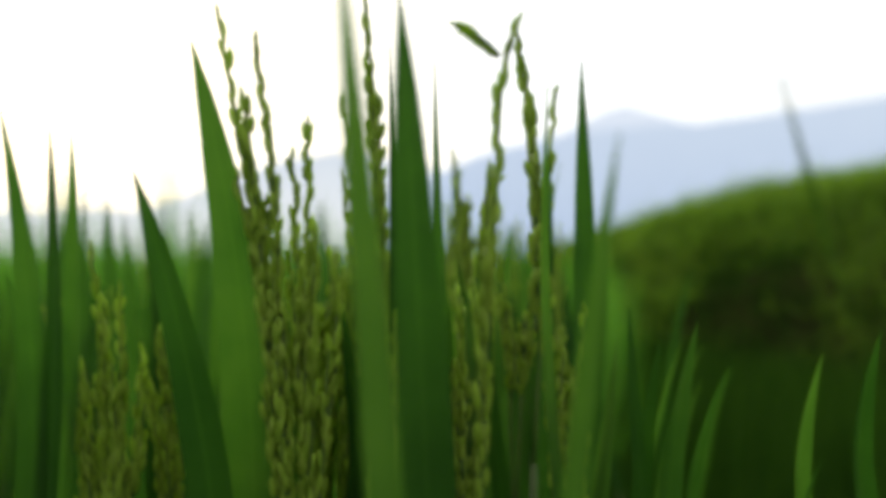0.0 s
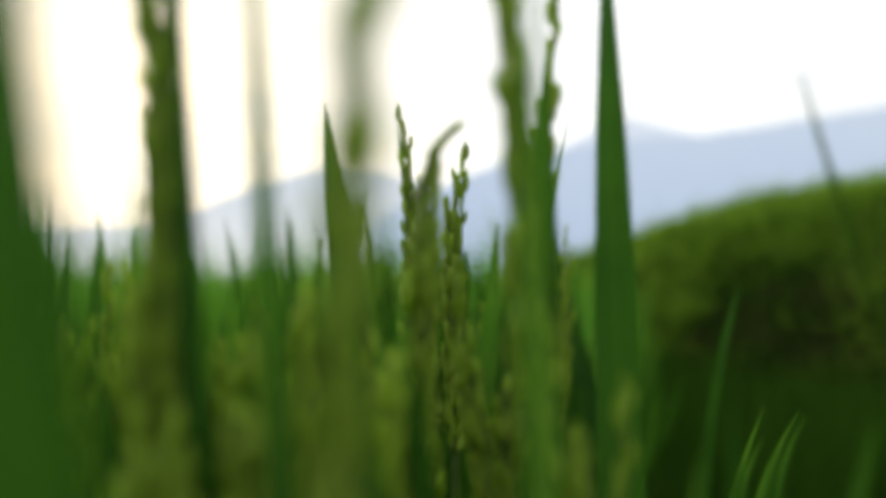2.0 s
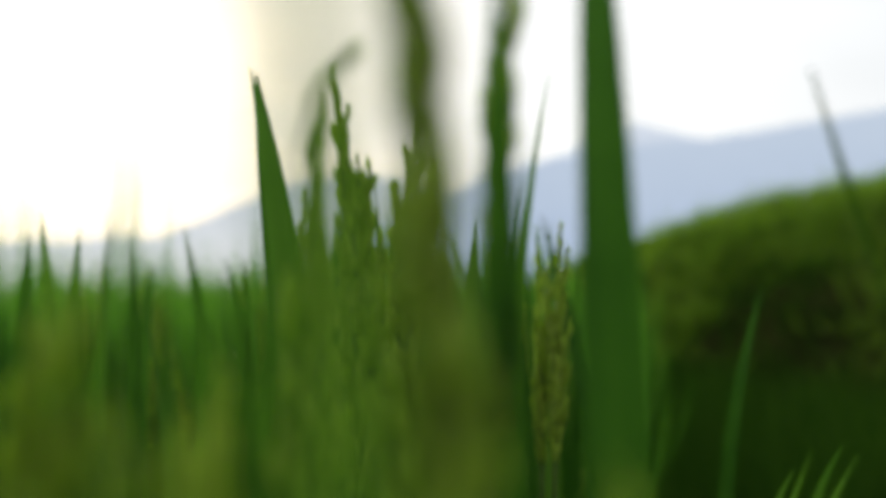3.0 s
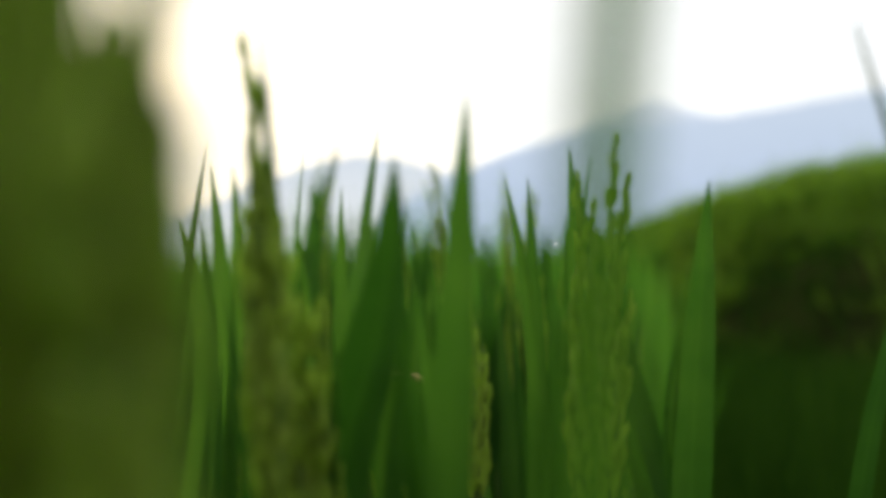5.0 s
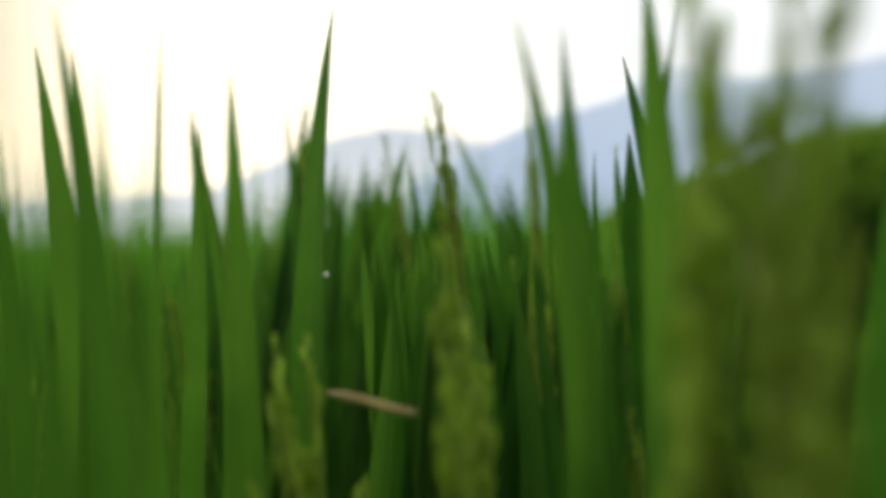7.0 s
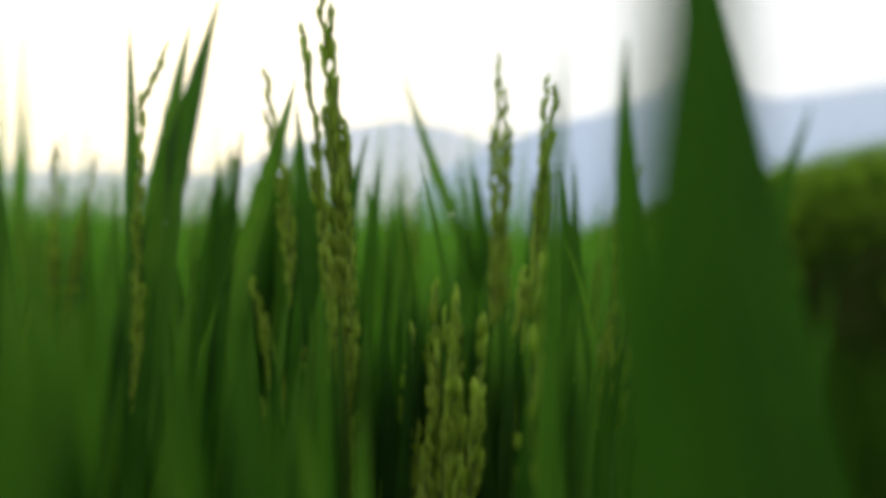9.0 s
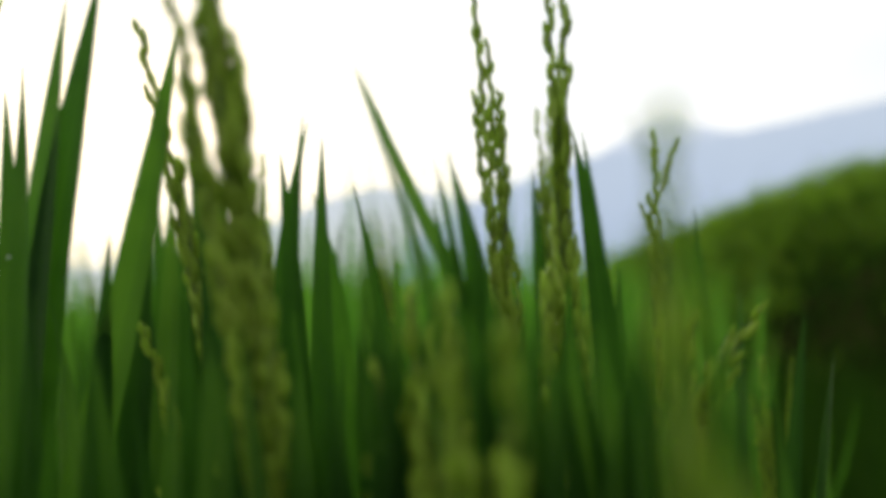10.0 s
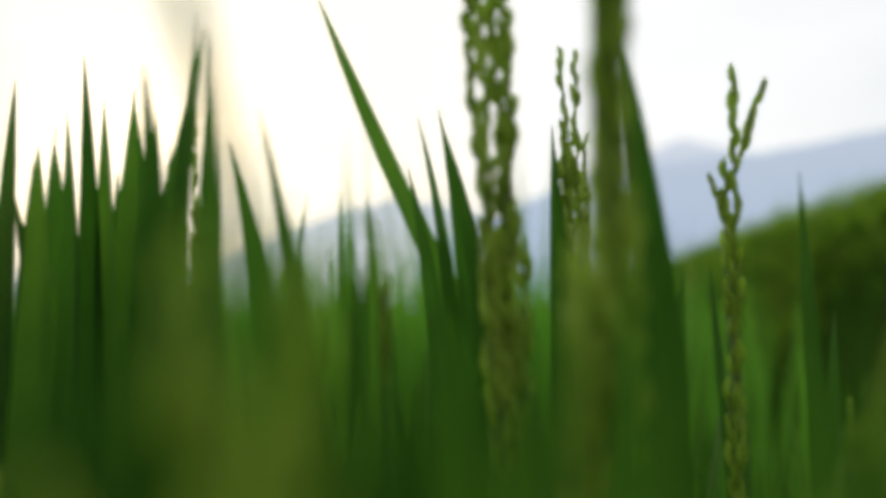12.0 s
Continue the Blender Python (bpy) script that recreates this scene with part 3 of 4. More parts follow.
rice_plant(-0.156, 0.366, blades=[
    (-0.160, 0.299, 0.953, 0.145, 0.16, -0.95, 0.15, 0.0112),
    (-0.142, 0.299, 0.947, 0.139, 0.01, -0.49, 0.16, 0.0106),
    (-0.161, 0.359, 0.953, 0.163, 0.00, -0.44, 0.14, 0.0112),
    (-0.189, 0.360, 0.893, 0.104, 0.27, -2.26, 0.21, 0.0146),
], heads=[
    ((-0.145, 0.382, 0.760), [(-0.161, 0.381, 0.904), (-0.144, 0.373, 0.886), (-0.184, 0.385, 0.876), (-0.176, 0.390, 0.877), (-0.133, 0.373, 0.854)]),
    ((-0.126, 0.405, 0.765), [(-0.134, 0.396, 0.893), (-0.147, 0.408, 0.855), (-0.136, 0.414, 0.872)]),
])
rice_plant(-0.027, 0.335, blades=[
    (-0.004, 0.311, 0.975, 0.168, 0.03, 0.10, 0.13, 0.0058),
    (-0.0140, 0.248, 0.980, 0.150, 0.08, -0.10, 0.10, 0.0170),
    (-0.022, 0.329, 0.987, 0.186, 0.03, -0.04, 0.12, 0.0058),
    (-0.101, 0.329, 0.987, 0.188, 0.25, -0.68, 0.12, 0.0235),
    (-0.114, 0.305, 0.932, 0.126, 0.30, -0.80, 0.17, 0.0174),
    (0.037, 0.299, 0.964, 0.154, -0.02, 0.49, 0.14, 0.0049),
], heads=[
    ((-0.052, 0.337, 0.786), [(-0.091, 0.329, 0.999), (-0.075, 0.327, 0.988), (-0.055, 0.333, 0.956), (-0.080, 0.336, 0.949), (-0.083, 0.333, 0.934), (-0.061, 0.334, 0.943), (-0.039, 0.329, 0.896)]),
])
rice_plant(0.116, 0.408, blades=[
    (0.0698, 0.426, 1.005, 0.232, 0.04, 0.03, 0.10, 0.0178),
    (0.109, 0.355, 0.876, 0.082, -0.16, 1.04, 0.26, 0.0120),
    (0.099, 0.376, 0.868, 0.079, -0.11, 0.79, 0.27, 0.0102),
    (0.138, 0.401, 0.850, 0.067, -0.36, 2.91, 0.31, 0.0081),
    (0.177, 0.387, 0.860, 0.073, -0.19, 2.53, 0.29, 0.0105),
    (0.170, 0.371, 0.815, 0.040, -0.26, 4.00, 0.45, 0.0065),
    (0.190, 0.360, 0.873, 0.078, -0.21, 3.07, 0.27, 0.0146),
    (0.0505, 0.402, 0.957, 0.116, 0.01, 0.10, 0.20, 0.0100),
], heads=[
    ((0.047, 0.417, 0.869), [(0.057, 0.424, 0.989)]),
])
rice_plant(0.011, 0.440, blades=[
], heads=[
    ((0.0155, 0.4060, 0.8286), [(0.0278, 0.4047, 0.9412, 0.0205, 0.4050, 0.9300), (0.0256, 0.4030, 0.9375, 0.0180, 0.4050, 0.9220), (0.0222, 0.4047, 0.9340), (0.0190, 0.4060, 0.9270)]),
    ((0.038, 0.421, 0.832), [(0.028, 0.422, 0.903), (0.046, 0.420, 0.893)]),
])
rice_plant(0.042, 0.530, blades=[
    (0.071, 0.505, 0.962, 0.114, -0.21, 1.22, 0.21, 0.0039),
    (0.064, 0.505, 0.940, 0.092, -0.13, 1.12, 0.25, 0.0026),
], heads=[
    ((0.015, 0.533, 0.830), [(0.006, 0.529, 0.970), (0.010, 0.530, 0.957), (0.014, 0.525, 0.941), (0.017, 0.534, 0.941), (0.007, 0.534, 0.906)]),
    ((0.029, 0.529, 0.832), [(0.032, 0.525, 0.954), (0.026, 0.521, 0.933), (0.028, 0.529, 0.945)]),
])
rice_plant(0.150, 0.547, blades=[
    (0.165, 0.526, 0.849, 0.040, -0.39, 4.00, 0.45, 0.0054),
    (0.151, 0.525, 0.851, 0.042, -0.24, 1.72, 0.45, 0.0049),
], heads=[
])
rice_plant(0.002, 0.641, blades=[
    (-0.034, 0.592, 0.986, 0.161, 0.10, 0.06, 0.16, 0.0190, [(-0.027, 0.609, 0.872), (-0.030, 0.610, 0.868), (-0.023, 0.608, 0.862), (-0.022, 0.610, 0.850), (-0.021, 0.613, 0.834)]),
    (-0.019, 0.614, 0.944, 0.124, 0.18, -1.00, 0.20, 0.0061),
    (-0.031, 0.570, 0.982, 0.186, 0.17, -0.48, 0.14, 0.0129, [(-0.020, 0.585, 0.868)]),
    (0.004, 0.541, 0.966, 0.162, 0.16, -0.62, 0.16, 0.0095),
    (0.007, 0.649, 0.948, 0.107, 0.04, -0.54, 0.20, 0.0046),
    (0.0533, 0.655, 0.932, 0.093, -0.05, -0.10, 0.21, 0.0118),
    (0.0358, 0.663, 0.9185, 0.0625, 0.01, -3.20, 0.30, 0.0195),
], heads=[
    ((0.011, 0.651, 0.832), [(0.0030, 0.653, 0.945), (0.0040, 0.655, 0.936), (0.0048, 0.652, 0.928)]),
    ((-0.034, 0.658, 0.831), [(-0.024, 0.645, 0.944)]),
])
rice_plant(0.096, 0.766, blades=[
], heads=[
    ((0.098, 0.760, 0.798), [(0.105, 0.759, 0.936), (0.108, 0.753, 0.920), (0.106, 0.771, 0.911), (0.108, 0.763, 0.895)]),
    ((0.093, 0.772, 0.794), [(0.093, 0.765, 0.923), (0.100, 0.783, 0.914), (0.092, 0.775, 0.870)]),
])
rice_plant(0.237, 0.765, blades=[
    (0.233, 0.744, 0.797, 0.040, -0.41, 4.00, 0.45, 0.0085),
    (0.261, 0.744, 0.811, 0.049, -0.43, 4.00, 0.44, 0.0085),
], heads=[
])
rice_plant(-0.347, 0.817, blades=[
    (-0.345, 0.799, 0.970, 0.308, -0.04, 0.03, 0.08, 0.0271),
    (-0.324, 0.799, 0.960, 0.297, 0.05, -0.15, 0.08, 0.0271),
    (-0.353, 0.779, 0.954, 0.286, -0.07, 0.08, 0.08, 0.0243),
], heads=[
])
rice_plant(-0.072, 0.898, blades=[
    (-0.036, 0.833, 0.937, 0.147, 0.10, -0.72, 0.14, 0.0097),
    (-0.082, 0.848, 0.915, 0.116, 0.29, -2.21, 0.16, 0.0142),
    (-0.080, 0.873, 0.916, 0.125, 0.12, -1.25, 0.15, 0.0097),
    (-0.010, 0.878, 0.931, 0.154, -0.03, 0.02, 0.14, 0.0110, [(-0.018, 0.895, 0.803)]),
    (-0.088, 0.916, 0.949, 0.183, 0.09, -0.47, 0.12, 0.0139),
    (-0.069, 0.851, 0.950, 0.165, -0.20, 0.04, 0.12, 0.0070),
    (-0.075, 0.915, 0.947, 0.169, 0.05, -0.58, 0.10, 0.0111),
    (-0.028, 0.877, 0.955, 0.166, -0.12, 0.28, 0.10, 0.0031),
    (-0.122, 0.915, 0.926, 0.159, 0.12, -0.88, 0.13, 0.0122),
], heads=[
])
rice_plant(0.075, 0.857, blades=[
    (0.099, 0.841, 0.945, 0.157, 0.09, -0.19, 0.14, 0.0147, [(0.093, 0.846, 0.901)]),
    (0.069, 0.828, 0.930, 0.138, 0.25, -0.96, 0.16, 0.0098),
    (0.115, 0.878, 0.948, 0.160, -0.15, 0.71, 0.11, 0.0057),
    (0.080, 0.841, 0.931, 0.142, 0.08, -0.30, 0.15, 0.0102),
], heads=[
    ((0.017, 0.864, 0.759), [(0.003, 0.866, 0.855), (0.011, 0.873, 0.854), (0.001, 0.853, 0.821), (0.025, 0.875, 0.813)]),
    ((0.056, 0.828, 0.791), [(0.059, 0.839, 0.847), (0.052, 0.819, 0.851)]),
    ((0.059, 0.838, 0.787), [(0.052, 0.829, 0.880), (0.055, 0.850, 0.866)]),
])
rice_plant(0.184, 0.886, blades=[
    (0.253, 0.841, 0.900, 0.141, -0.24, 0.74, 0.18, 0.0092),
    (0.162, 0.844, 0.929, 0.142, -0.05, 0.12, 0.15, 0.0182),
    (0.163, 0.907, 0.857, 0.089, -0.20, 2.00, 0.23, 0.0037),
], heads=[
])
rice_plant(-0.424, 0.874, blades=[
    (-0.428, 0.849, 0.963, 0.315, 0.12, -0.35, 0.08, 0.0254),
], heads=[
])
rice_plant(-0.271, 0.834, blades=[
    (-0.225, 0.860, 0.944, 0.187, -0.13, 0.08, 0.14, 0.0149),
    (-0.307, 0.799, 0.945, 0.282, 0.11, -0.33, 0.09, 0.0250),
    (-0.279, 0.800, 0.939, 0.275, 0.10, -0.30, 0.09, 0.0250),
    (-0.283, 0.789, 0.966, 0.230, 0.13, -0.57, 0.12, 0.0203),
    (-0.272, 0.809, 0.958, 0.227, -0.06, 0.03, 0.12, 0.0168),
    (-0.225, 0.790, 0.938, 0.201, -0.12, 0.28, 0.13, 0.0187),
], heads=[
])
rice_plant(-0.162, 0.921, blades=[
    (-0.137, 0.915, 0.925, 0.158, 0.33, -1.86, 0.14, 0.0122, [(-0.133, 0.929, 0.809), (-0.130, 0.923, 0.850)]),
    (-0.189, 0.861, 0.942, 0.185, 0.04, -0.37, 0.14, 0.0149),
    (-0.168, 0.911, 0.951, 0.207, 0.23, -0.91, 0.13, 0.0163),
], heads=[
])
rice_plant(0.140, 0.989, blades=[
    (0.1130, 0.958, 0.918, 0.078, 0.07, 0.55, 0.26, 0.0135),
    (0.1250, 1.050, 0.966, 0.200, 0.22, 0.25, 0.06, 0.0185),
], heads=[
])
rice_plant(-0.257, 0.962, blades=[
    (-0.221, 0.994, 0.924, 0.180, -0.16, 0.27, 0.12, 0.0200),
    (-0.223, 0.909, 0.961, 0.216, -0.11, 0.06, 0.13, 0.0138),
    (-0.277, 0.908, 0.960, 0.215, 0.08, -0.57, 0.13, 0.0203),
], heads=[
])
rice_plant(-0.045, 0.991, blades=[
    (-0.004, 1.002, 0.981, 0.238, -0.17, 0.35, 0.07, 0.0171),
    (-0.048, 0.957, 0.925, 0.160, -0.08, -0.11, 0.11, 0.0100),
    (-0.052, 0.959, 0.924, 0.170, 0.21, -1.09, 0.13, 0.0110),
], heads=[
])
rice_plant(0.142, 1.102, blades=[
    (0.171, 1.103, 0.917, 0.122, -0.26, 1.97, 0.14, 0.0108),
    (0.112, 1.061, 0.921, 0.114, -0.01, 0.29, 0.15, 0.0059),
    (0.126, 1.086, 0.927, 0.089, 0.02, 1.81, 0.24, 0.0085),
], heads=[
    ((0.113, 1.150, 0.790), [(0.1125, 1.142, 0.877)]),
])
rice_plant(0.115, 1.219, blades=[
    (0.119, 1.206, 0.893, 0.074, 0.58, -4.00, 0.33, 0.0029),
], heads=[
    ((0.090, 1.208, 0.733), [(0.086, 1.213, 0.861), (0.097, 1.202, 0.855)]),
])
rice_plant(0.028, 1.328, blades=[
    (0.064, 1.263, 0.917, 0.184, 0.31, -1.00, 0.09, 0.0062, [(0.079, 1.265, 0.892)]),
    (-0.009, 1.334, 0.948, 0.162, 0.14, -0.95, 0.16, 0.0138),
], heads=[
    ((0.047, 1.264, 0.742), [(0.0130, 1.257, 0.968), (0.0182, 1.262, 0.987), (0.0226, 1.264, 0.980), (0.0258, 1.262, 0.940)]),
    ((0.019, 1.358, 0.698), [(-0.032, 1.355, 0.967), (-0.035, 1.369, 0.947), (-0.021, 1.359, 0.915)]),
    ((0.002, 1.357, 0.697), [(-0.039, 1.366, 0.854), (-0.026, 1.357, 0.833), (-0.029, 1.354, 0.793)]),
])
rice_plant(-0.113, 1.379, blades=[
    (-0.203, 1.362, 1.002, 0.304, 0.11, -0.13, 0.05, 0.0346, [(-0.206, 1.366, 0.879)]),
    (-0.124, 1.385, 1.003, 0.309, 0.05, -0.07, 0.04, 0.0151),
    (-0.011, 1.340, 0.961, 0.170, -0.27, -0.30, 0.15, 0.0152),
    (-0.071, 1.345, 0.951, 0.160, -0.10, -0.34, 0.17, 0.0144, [(-0.084, 1.354, 0.883)]),
    (-0.097, 1.377, 0.952, 0.168, -0.06, -0.54, 0.16, 0.0137),
], heads=[
    ((-0.099, 1.361, 0.663), [(-0.093, 1.369, 0.984, -0.107, 1.367, 0.944), (-0.102, 1.357, 0.953)]),
])
rice_plant(0.001, 1.462, blades=[
    (0.025, 1.408, 0.930, 0.163, -0.08, 0.12, 0.15, 0.0134),
    (0.011, 1.436, 0.947, 0.187, -0.17, 0.35, 0.13, 0.0098),
    (0.007, 1.406, 0.924, 0.157, 0.04, -0.49, 0.16, 0.0139),
    (0.003, 1.487, 0.918, 0.133, 0.20, -1.09, 0.22, 0.0122),
    (0.012, 1.441, 0.945, 0.161, -0.32, 0.97, 0.18, 0.0122),
], heads=[
])
rice_plant(0.123, 1.385, blades=[
    (0.037, 1.409, 0.911, 0.145, 0.18, -0.55, 0.18, 0.0081),
    (0.133, 1.416, 0.928, 0.139, 0.16, -0.47, 0.22, 0.0144),
], heads=[
    ((0.102, 1.434, 0.707), [(0.094, 1.428, 0.996), (0.099, 1.439, 0.976), (0.1028, 1.436, 0.952)]),
    ((0.117, 1.354, 0.737), [(0.121, 1.359, 0.969), (0.123, 1.360, 0.942), (0.1258, 1.352, 0.962)]),
    ((0.144, 1.347, 0.784), [(0.183, 1.337, 0.851), (0.175, 1.345, 0.843)]),
    ((0.139, 1.332, 0.789), [(0.160, 1.329, 0.848), (0.157, 1.341, 0.835)]),
    ((0.163, 1.349, 0.783), [(0.173, 1.358, 0.823), (0.167, 1.349, 0.813)]),
])
rice_plant(-0.111, 1.564, blades=[
    (-0.105, 1.485, 1.047, 0.366, -0.25, 0.16, 0.03, 0.0340),
    (-0.125, 1.484, 1.030, 0.349, -0.17, 0.10, 0.03, 0.0300),
    (-0.078, 1.538, 0.970, 0.196, -0.02, -0.31, 0.17, 0.0146),
    (-0.086, 1.539, 0.945, 0.170, -0.03, -0.47, 0.18, 0.0161),
    (-0.065, 1.559, 0.960, 0.191, -0.12, -0.18, 0.16, 0.0155),
    (-0.070, 1.540, 0.951, 0.178, -0.04, -0.26, 0.18, 0.0168, [(-0.068, 1.557, 0.847)]),
    (-0.096, 1.517, 0.954, 0.175, -0.14, -0.17, 0.17, 0.0173),
    (-0.064, 1.580, 0.953, 0.189, -0.10, -0.10, 0.17, 0.0179),
    (-0.146, 1.596, 0.923, 0.161, 0.18, -1.30, 0.19, 0.0214),
], heads=[
])
rice_plant(0.169, 1.528, blades=[
    (0.148, 1.508, 0.944, 0.206, 0.10, -0.33, 0.14, 0.0142),
], heads=[
    ((0.183, 1.520, 0.744), [(0.198, 1.508, 0.937, 0.188, 1.510, 0.907), (0.185, 1.500, 0.938), (0.178, 1.509, 0.901, 0.183, 1.511, 0.881)]),
])
rice_plant(-0.072, 1.551, blades=[
    (-0.082, 1.510, 0.924, 0.143, -0.11, -0.24, 0.20, 0.0157),
    (-0.039, 1.513, 0.930, 0.150, -0.08, -0.27, 0.19, 0.0157),
    (-0.040, 1.543, 0.929, 0.156, -0.07, -0.20, 0.19, 0.0171),
], heads=[
])
rice_plant(0.094, 1.598, blades=[
    (0.013, 1.588, 1.011, 0.175, 0.35, 0.34, 0.21, 0.0122),
    (0.122, 1.545, 0.932, 0.162, 0.03, -0.08, 0.19, 0.0123),
    (0.061, 1.590, 0.948, 0.188, 0.22, -0.93, 0.18, 0.0098),
    (0.071, 1.590, 0.952, 0.192, 0.18, -0.67, 0.18, 0.0119),
    (0.073, 1.566, 0.942, 0.188, 0.29, -1.03, 0.18, 0.0142),
    (0.063, 1.525, 0.913, 0.203, 0.19, -0.69, 0.11, 0.0146),
], heads=[
    ((0.135, 1.589, 0.737), [(0.128, 1.564, 0.970), (0.136, 1.585, 0.974), (0.140, 1.587, 0.934)]),
])
rice_plant(-0.126, 1.654, blades=[
    (-0.142, 1.631, 0.962, 0.222, -0.18, 0.26, 0.15, 0.0136),
    (-0.098, 1.633, 0.969, 0.230, 0.03, -0.26, 0.15, 0.0170),
    (-0.151, 1.625, 0.943, 0.187, -0.11, -0.18, 0.17, 0.0211),
    (-0.140, 1.625, 0.951, 0.197, 0.02, -0.44, 0.17, 0.0183),
    (-0.106, 1.628, 0.935, 0.181, -0.08, -0.12, 0.17, 0.0183),
    (-0.078, 1.630, 0.950, 0.197, 0.02, -0.30, 0.17, 0.0211),
], heads=[
    ((-0.064, 1.615, 0.730), [(-0.056, 1.611, 0.960), (-0.067, 1.602, 0.929)]),
])
rice_plant(-0.009, 1.719, blades=[
    (-0.016, 1.686, 0.926, 0.186, -0.23, 0.61, 0.17, 0.0102),
    (0.003, 1.687, 0.927, 0.188, -0.01, -0.16, 0.17, 0.0088),
    (0.020, 1.688, 0.930, 0.191, 0.03, -0.31, 0.17, 0.0088),
], heads=[
])

# ---- low growth close under the camera's way ----
def low_plant(x, y, top, blades, heads, seed):
    q = random.Random(seed)
    leaves = [(x + q.uniform(-0.015, 0.015), y + q.uniform(-0.015, 0.02), top - q.uniform(0.0, 0.03), q.uniform(0.11, 0.15),
               q.uniform(-0.14, 0.14), q.uniform(-0.3, 0.3), 0.12, q.uniform(0.007, 0.012)) for _ in range(blades)]
    tops = []
    for _ in range(heads):
        nx, ny = x + q.uniform(-0.010, 0.010), y + q.uniform(-0.008, 0.012)
        tops.append(((nx, ny, top - 0.13), [(nx + q.uniform(-0.007, 0.007), ny + q.uniform(-0.006, 0.006), top - q.uniform(0.0, 0.03)) for _ in range(3)]))
    return rice_plant(x, y, leaves, tops, drops=False, singles=20)


for spot in enumerate((
        (-0.050, 0.400, 0.908, 3, 2), (-0.022, 0.395, 0.905, 2, 2), (0.006, 0.360, 0.897, 1, 2), (0.014, 0.405, 0.903, 2, 1), (-0.014, 0.335, 0.894, 1, 2),
        (-0.080, 0.430, 0.908, 3, 2), (0.064, 0.360, 0.885, 3, 1), (0.010, 0.435, 0.905, 2, 1),
        (-0.032, 0.370, 0.907, 3, 2), (-0.004, 0.372, 0.906, 3, 1), (0.021, 0.366, 0.903, 2, 1), (-0.020, 0.345, 0.903, 3, 1), (-0.058, 0.372, 0.907, 3, 1),
        (0.030, 0.685, 0.892, 5, 0), (0.010, 0.710, 0.888, 5, 0), (-0.015, 0.720, 0.886, 4, 0),
        (0.035, 1.035, 0.888, 5, 0), (0.060, 1.070, 0.872, 5, 0), (0.160, 1.080, 0.880, 4, 0), (0.125, 1.120, 0.856, 3, 0), (0.010, 1.050, 0.888, 4, 0),
        (-0.012, 1.265, 0.868, 5, 0), (0.022, 1.250, 0.866, 5, 0), (0.055, 1.265, 0.863, 6, 0), (0.092, 1.290, 0.852, 4, 0),
        (0.132, 1.270, 0.862, 6, 0), (0.155, 1.290, 0.856, 4, 0), (-0.045, 1.285, 0.868, 5, 0), (0.040, 1.295, 0.868, 5, 0), (0.005, 1.290, 0.870, 4, 0),
        (0.075, 1.275, 0.864, 6, 0), (0.100, 1.285, 0.863, 5, 0), (0.119, 1.275, 0.862, 6, 0), (0.085, 1.310, 0.868, 5, 0), (0.108, 1.320, 0.868, 4, 1), (0.060, 1.295, 0.866, 5, 0),
        (0.012, 0.662, 0.886, 2, 2),
        (0.066, 0.950, 0.888, 6, 0), (0.049, 0.962, 0.888, 6, 0), (0.031, 0.972, 0.888, 6, 0), (0.050, 1.015, 0.887, 6, 0), (0.024, 1.020, 0.888, 6, 0),
        (0.079, 1.262, 0.862, 4, 2), (0.070, 1.250, 0.861, 4, 1), (0.056, 1.252, 0.862, 7, 0), (0.098, 1.258, 0.861, 7, 0), (0.113, 1.262, 0.861, 7, 0),
        (0.040, 1.260, 0.863, 7, 0), (0.128, 1.252, 0.859, 6, 0), (0.089, 1.268, 0.862, 7, 0))):
    low_plant(*spot[1], seed=40 + spot[0])

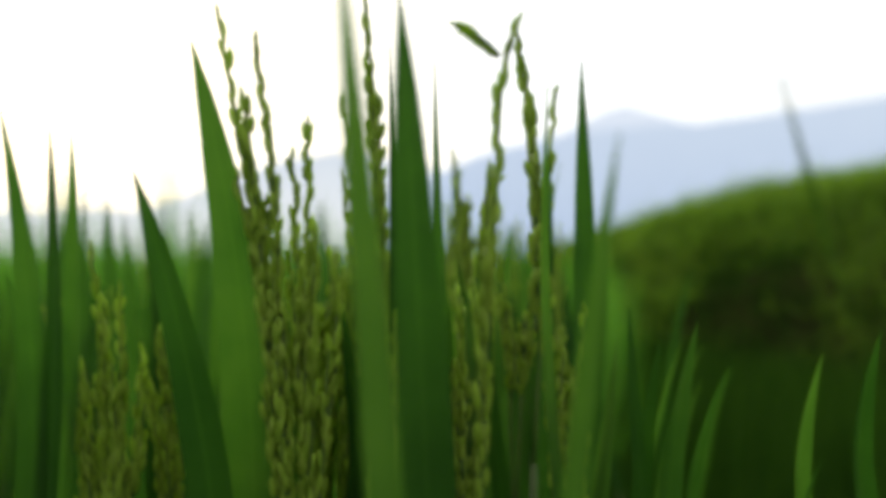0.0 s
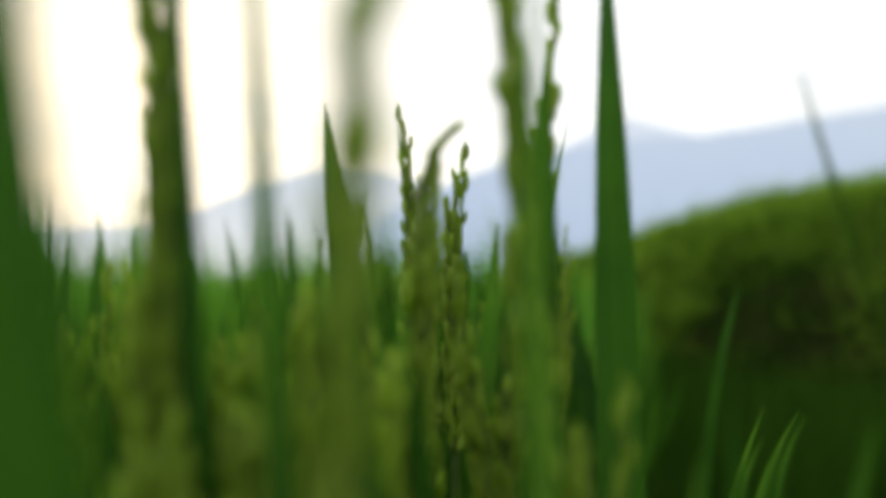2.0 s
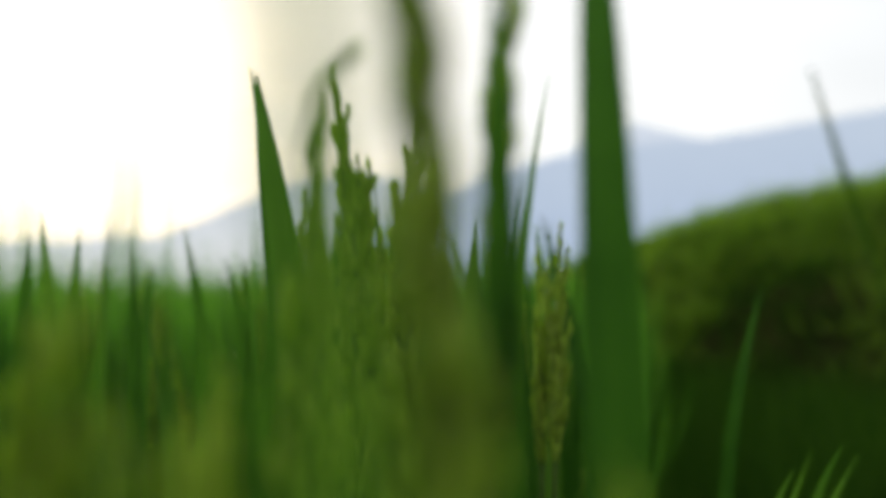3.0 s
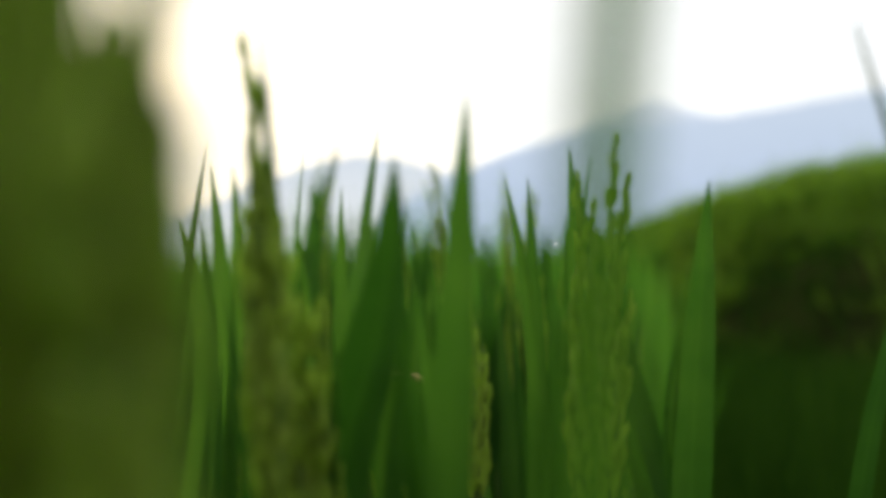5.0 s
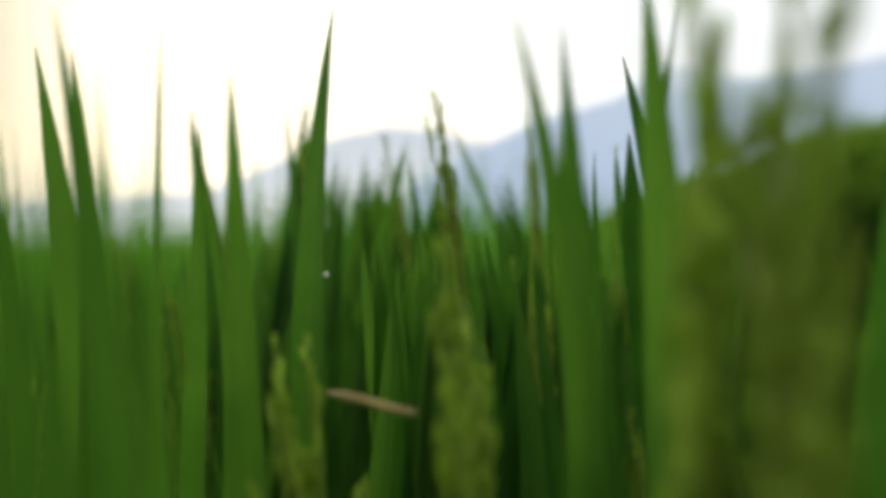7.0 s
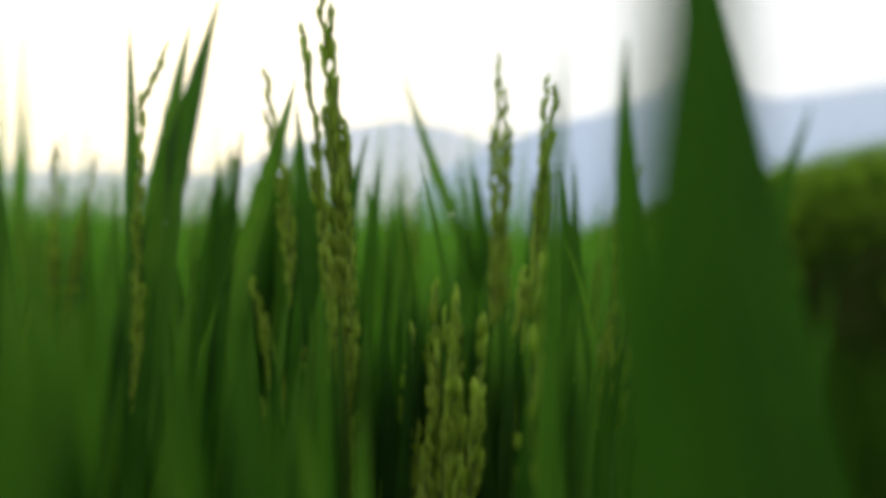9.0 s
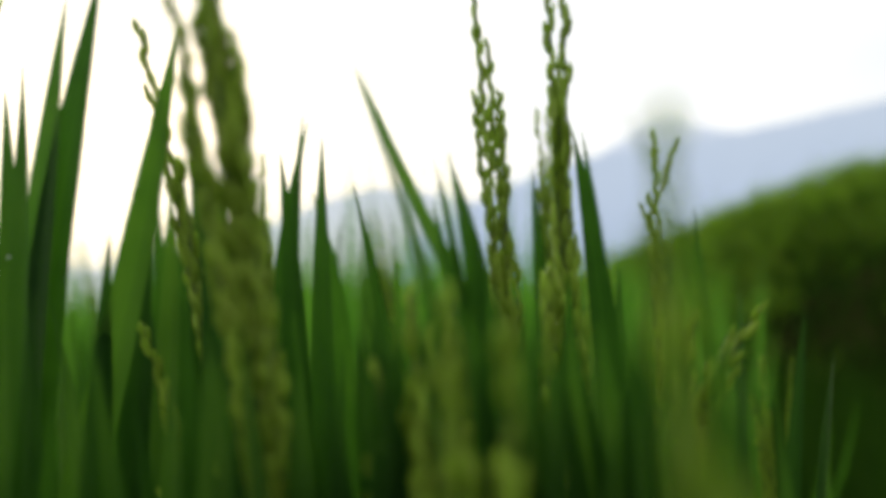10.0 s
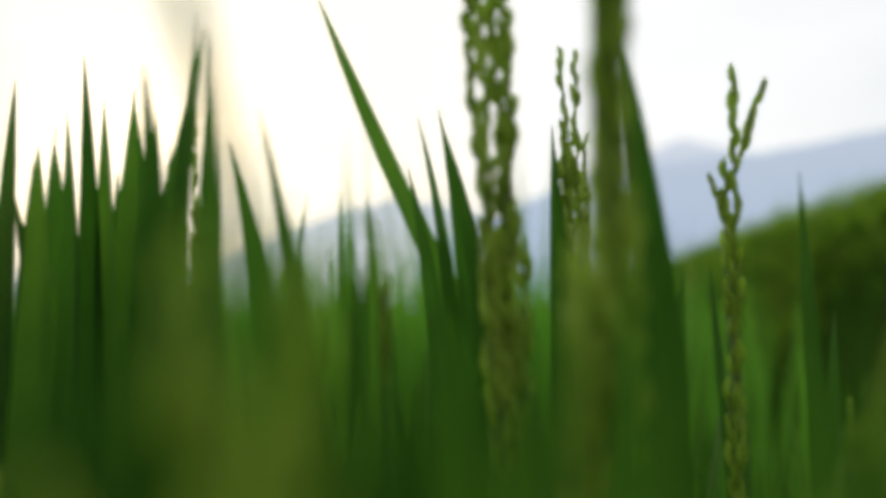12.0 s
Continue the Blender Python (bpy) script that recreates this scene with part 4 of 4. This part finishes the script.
# ---- the rest of the near paddy ----
def random_plant(r, height, spread, blades, heads):
    made, tops = [], []
    for i in range(blades):
        a, s = r.uniform(0, 6.283), spread * r.uniform(0.3, 1.0)
        x, y, z = s * math.cos(a), s * math.sin(a), height * r.uniform(0.80, 1.0)
        h = r.uniform(0.14, 0.2)
        made.append((x, y, z, h, -x * 1.6 + r.uniform(-0.08, 0.08), x * 2.0, max(-0.45, min(0.45, -y * 2.2)), r.uniform(0.010, 0.017)))
    for i in range(heads):
        a = r.uniform(0, 6.283)
        n = (0.02 * math.cos(a), 0.02 * math.sin(a), height - 0.2)
        tops.append((n, [(n[0] + r.uniform(-0.03, 0.03), n[1] + r.uniform(-0.03, 0.03), height - r.uniform(0.0, 0.07)) for _ in range(3)]))
    return rice_plant(0, 0, made, tops, drops=False, singles=6)


r = random.Random(11)
SHORT = [random_plant(r, 0.80, 0.08, 8, h) for h in (0, 1, 1, 0)]
TALL = [random_plant(r, 0.97, 0.11, 9, h) for h in (0, 0, 0, 1)]


def way_x(y):
    return 0.02 + 0.075 * min(1, max(0, y) / 0.9)


spots = []
y = 0.32
while y < 2.15:
    x = -0.62 * y - 0.25
    while x < edge_x(y) - 0.03:
        spots.append((x + r.uniform(-0.04, 0.04), y + r.uniform(-0.04, 0.04)))
        x += 0.14
    y += 0.15
free_short, free_tall = list(SHORT), list(TALL)
for x, y in spots:
    near = y < 1.5 and abs(x - way_x(y)) < 0.42
    kind, free = (SHORT, free_short) if near else (TALL, free_tall)
    if near:
        top = 0.865 - 0.035 * min(1, max(0, y - 0.3) / 0.6)
        size = top / 0.80 * r.uniform(0.95, 1.0)
        if abs(x - way_x(y)) > 0.22:
            size *= 1.05
    else:
        size = r.uniform(0.90, 1.01)
    if x > way_x(y) + 0.15:
        size *= 0.88
    if y < 1.35 and abs(x - way_x(y)) < 0.13:
        size = min(size, 0.94)
    m = pose(x, y, 0, 0, 0, r.uniform(0, 360)) @ Matrix.Scale(size, 4)
    if free:
        ob = free.pop()
        ob.matrix_basis = m
    else:
        copy_thing(kind[r.randrange(len(kind))], m)

# ---- a dry scrap of leaf caught across the blades ----
def dry_scrap(a, b):
    a, b = Vector(a), Vector(b)
    line = [a.lerp(b, i / 11) + Vector((0, 0, 0.0003 * math.sin(i * 0.55))) for i in range(12)]
    v, f = tube_geometry(line, [0.0003 + 0.0010 * math.sin(math.pi * (0.08 + 0.80 * i / 11)) ** 0.7 for i in range(12)], 7)
    ob = new("dry_leaf_scrap", mesh_of("dry_leaf_scrap", v, f, STRAW))
    return tagged(ob, "dry brown rolled scrap of leaf caught across green blades", "dead leaf")


dry_scrap((0.015, 0.881, 0.838), (0.041, 0.868, 0.835))
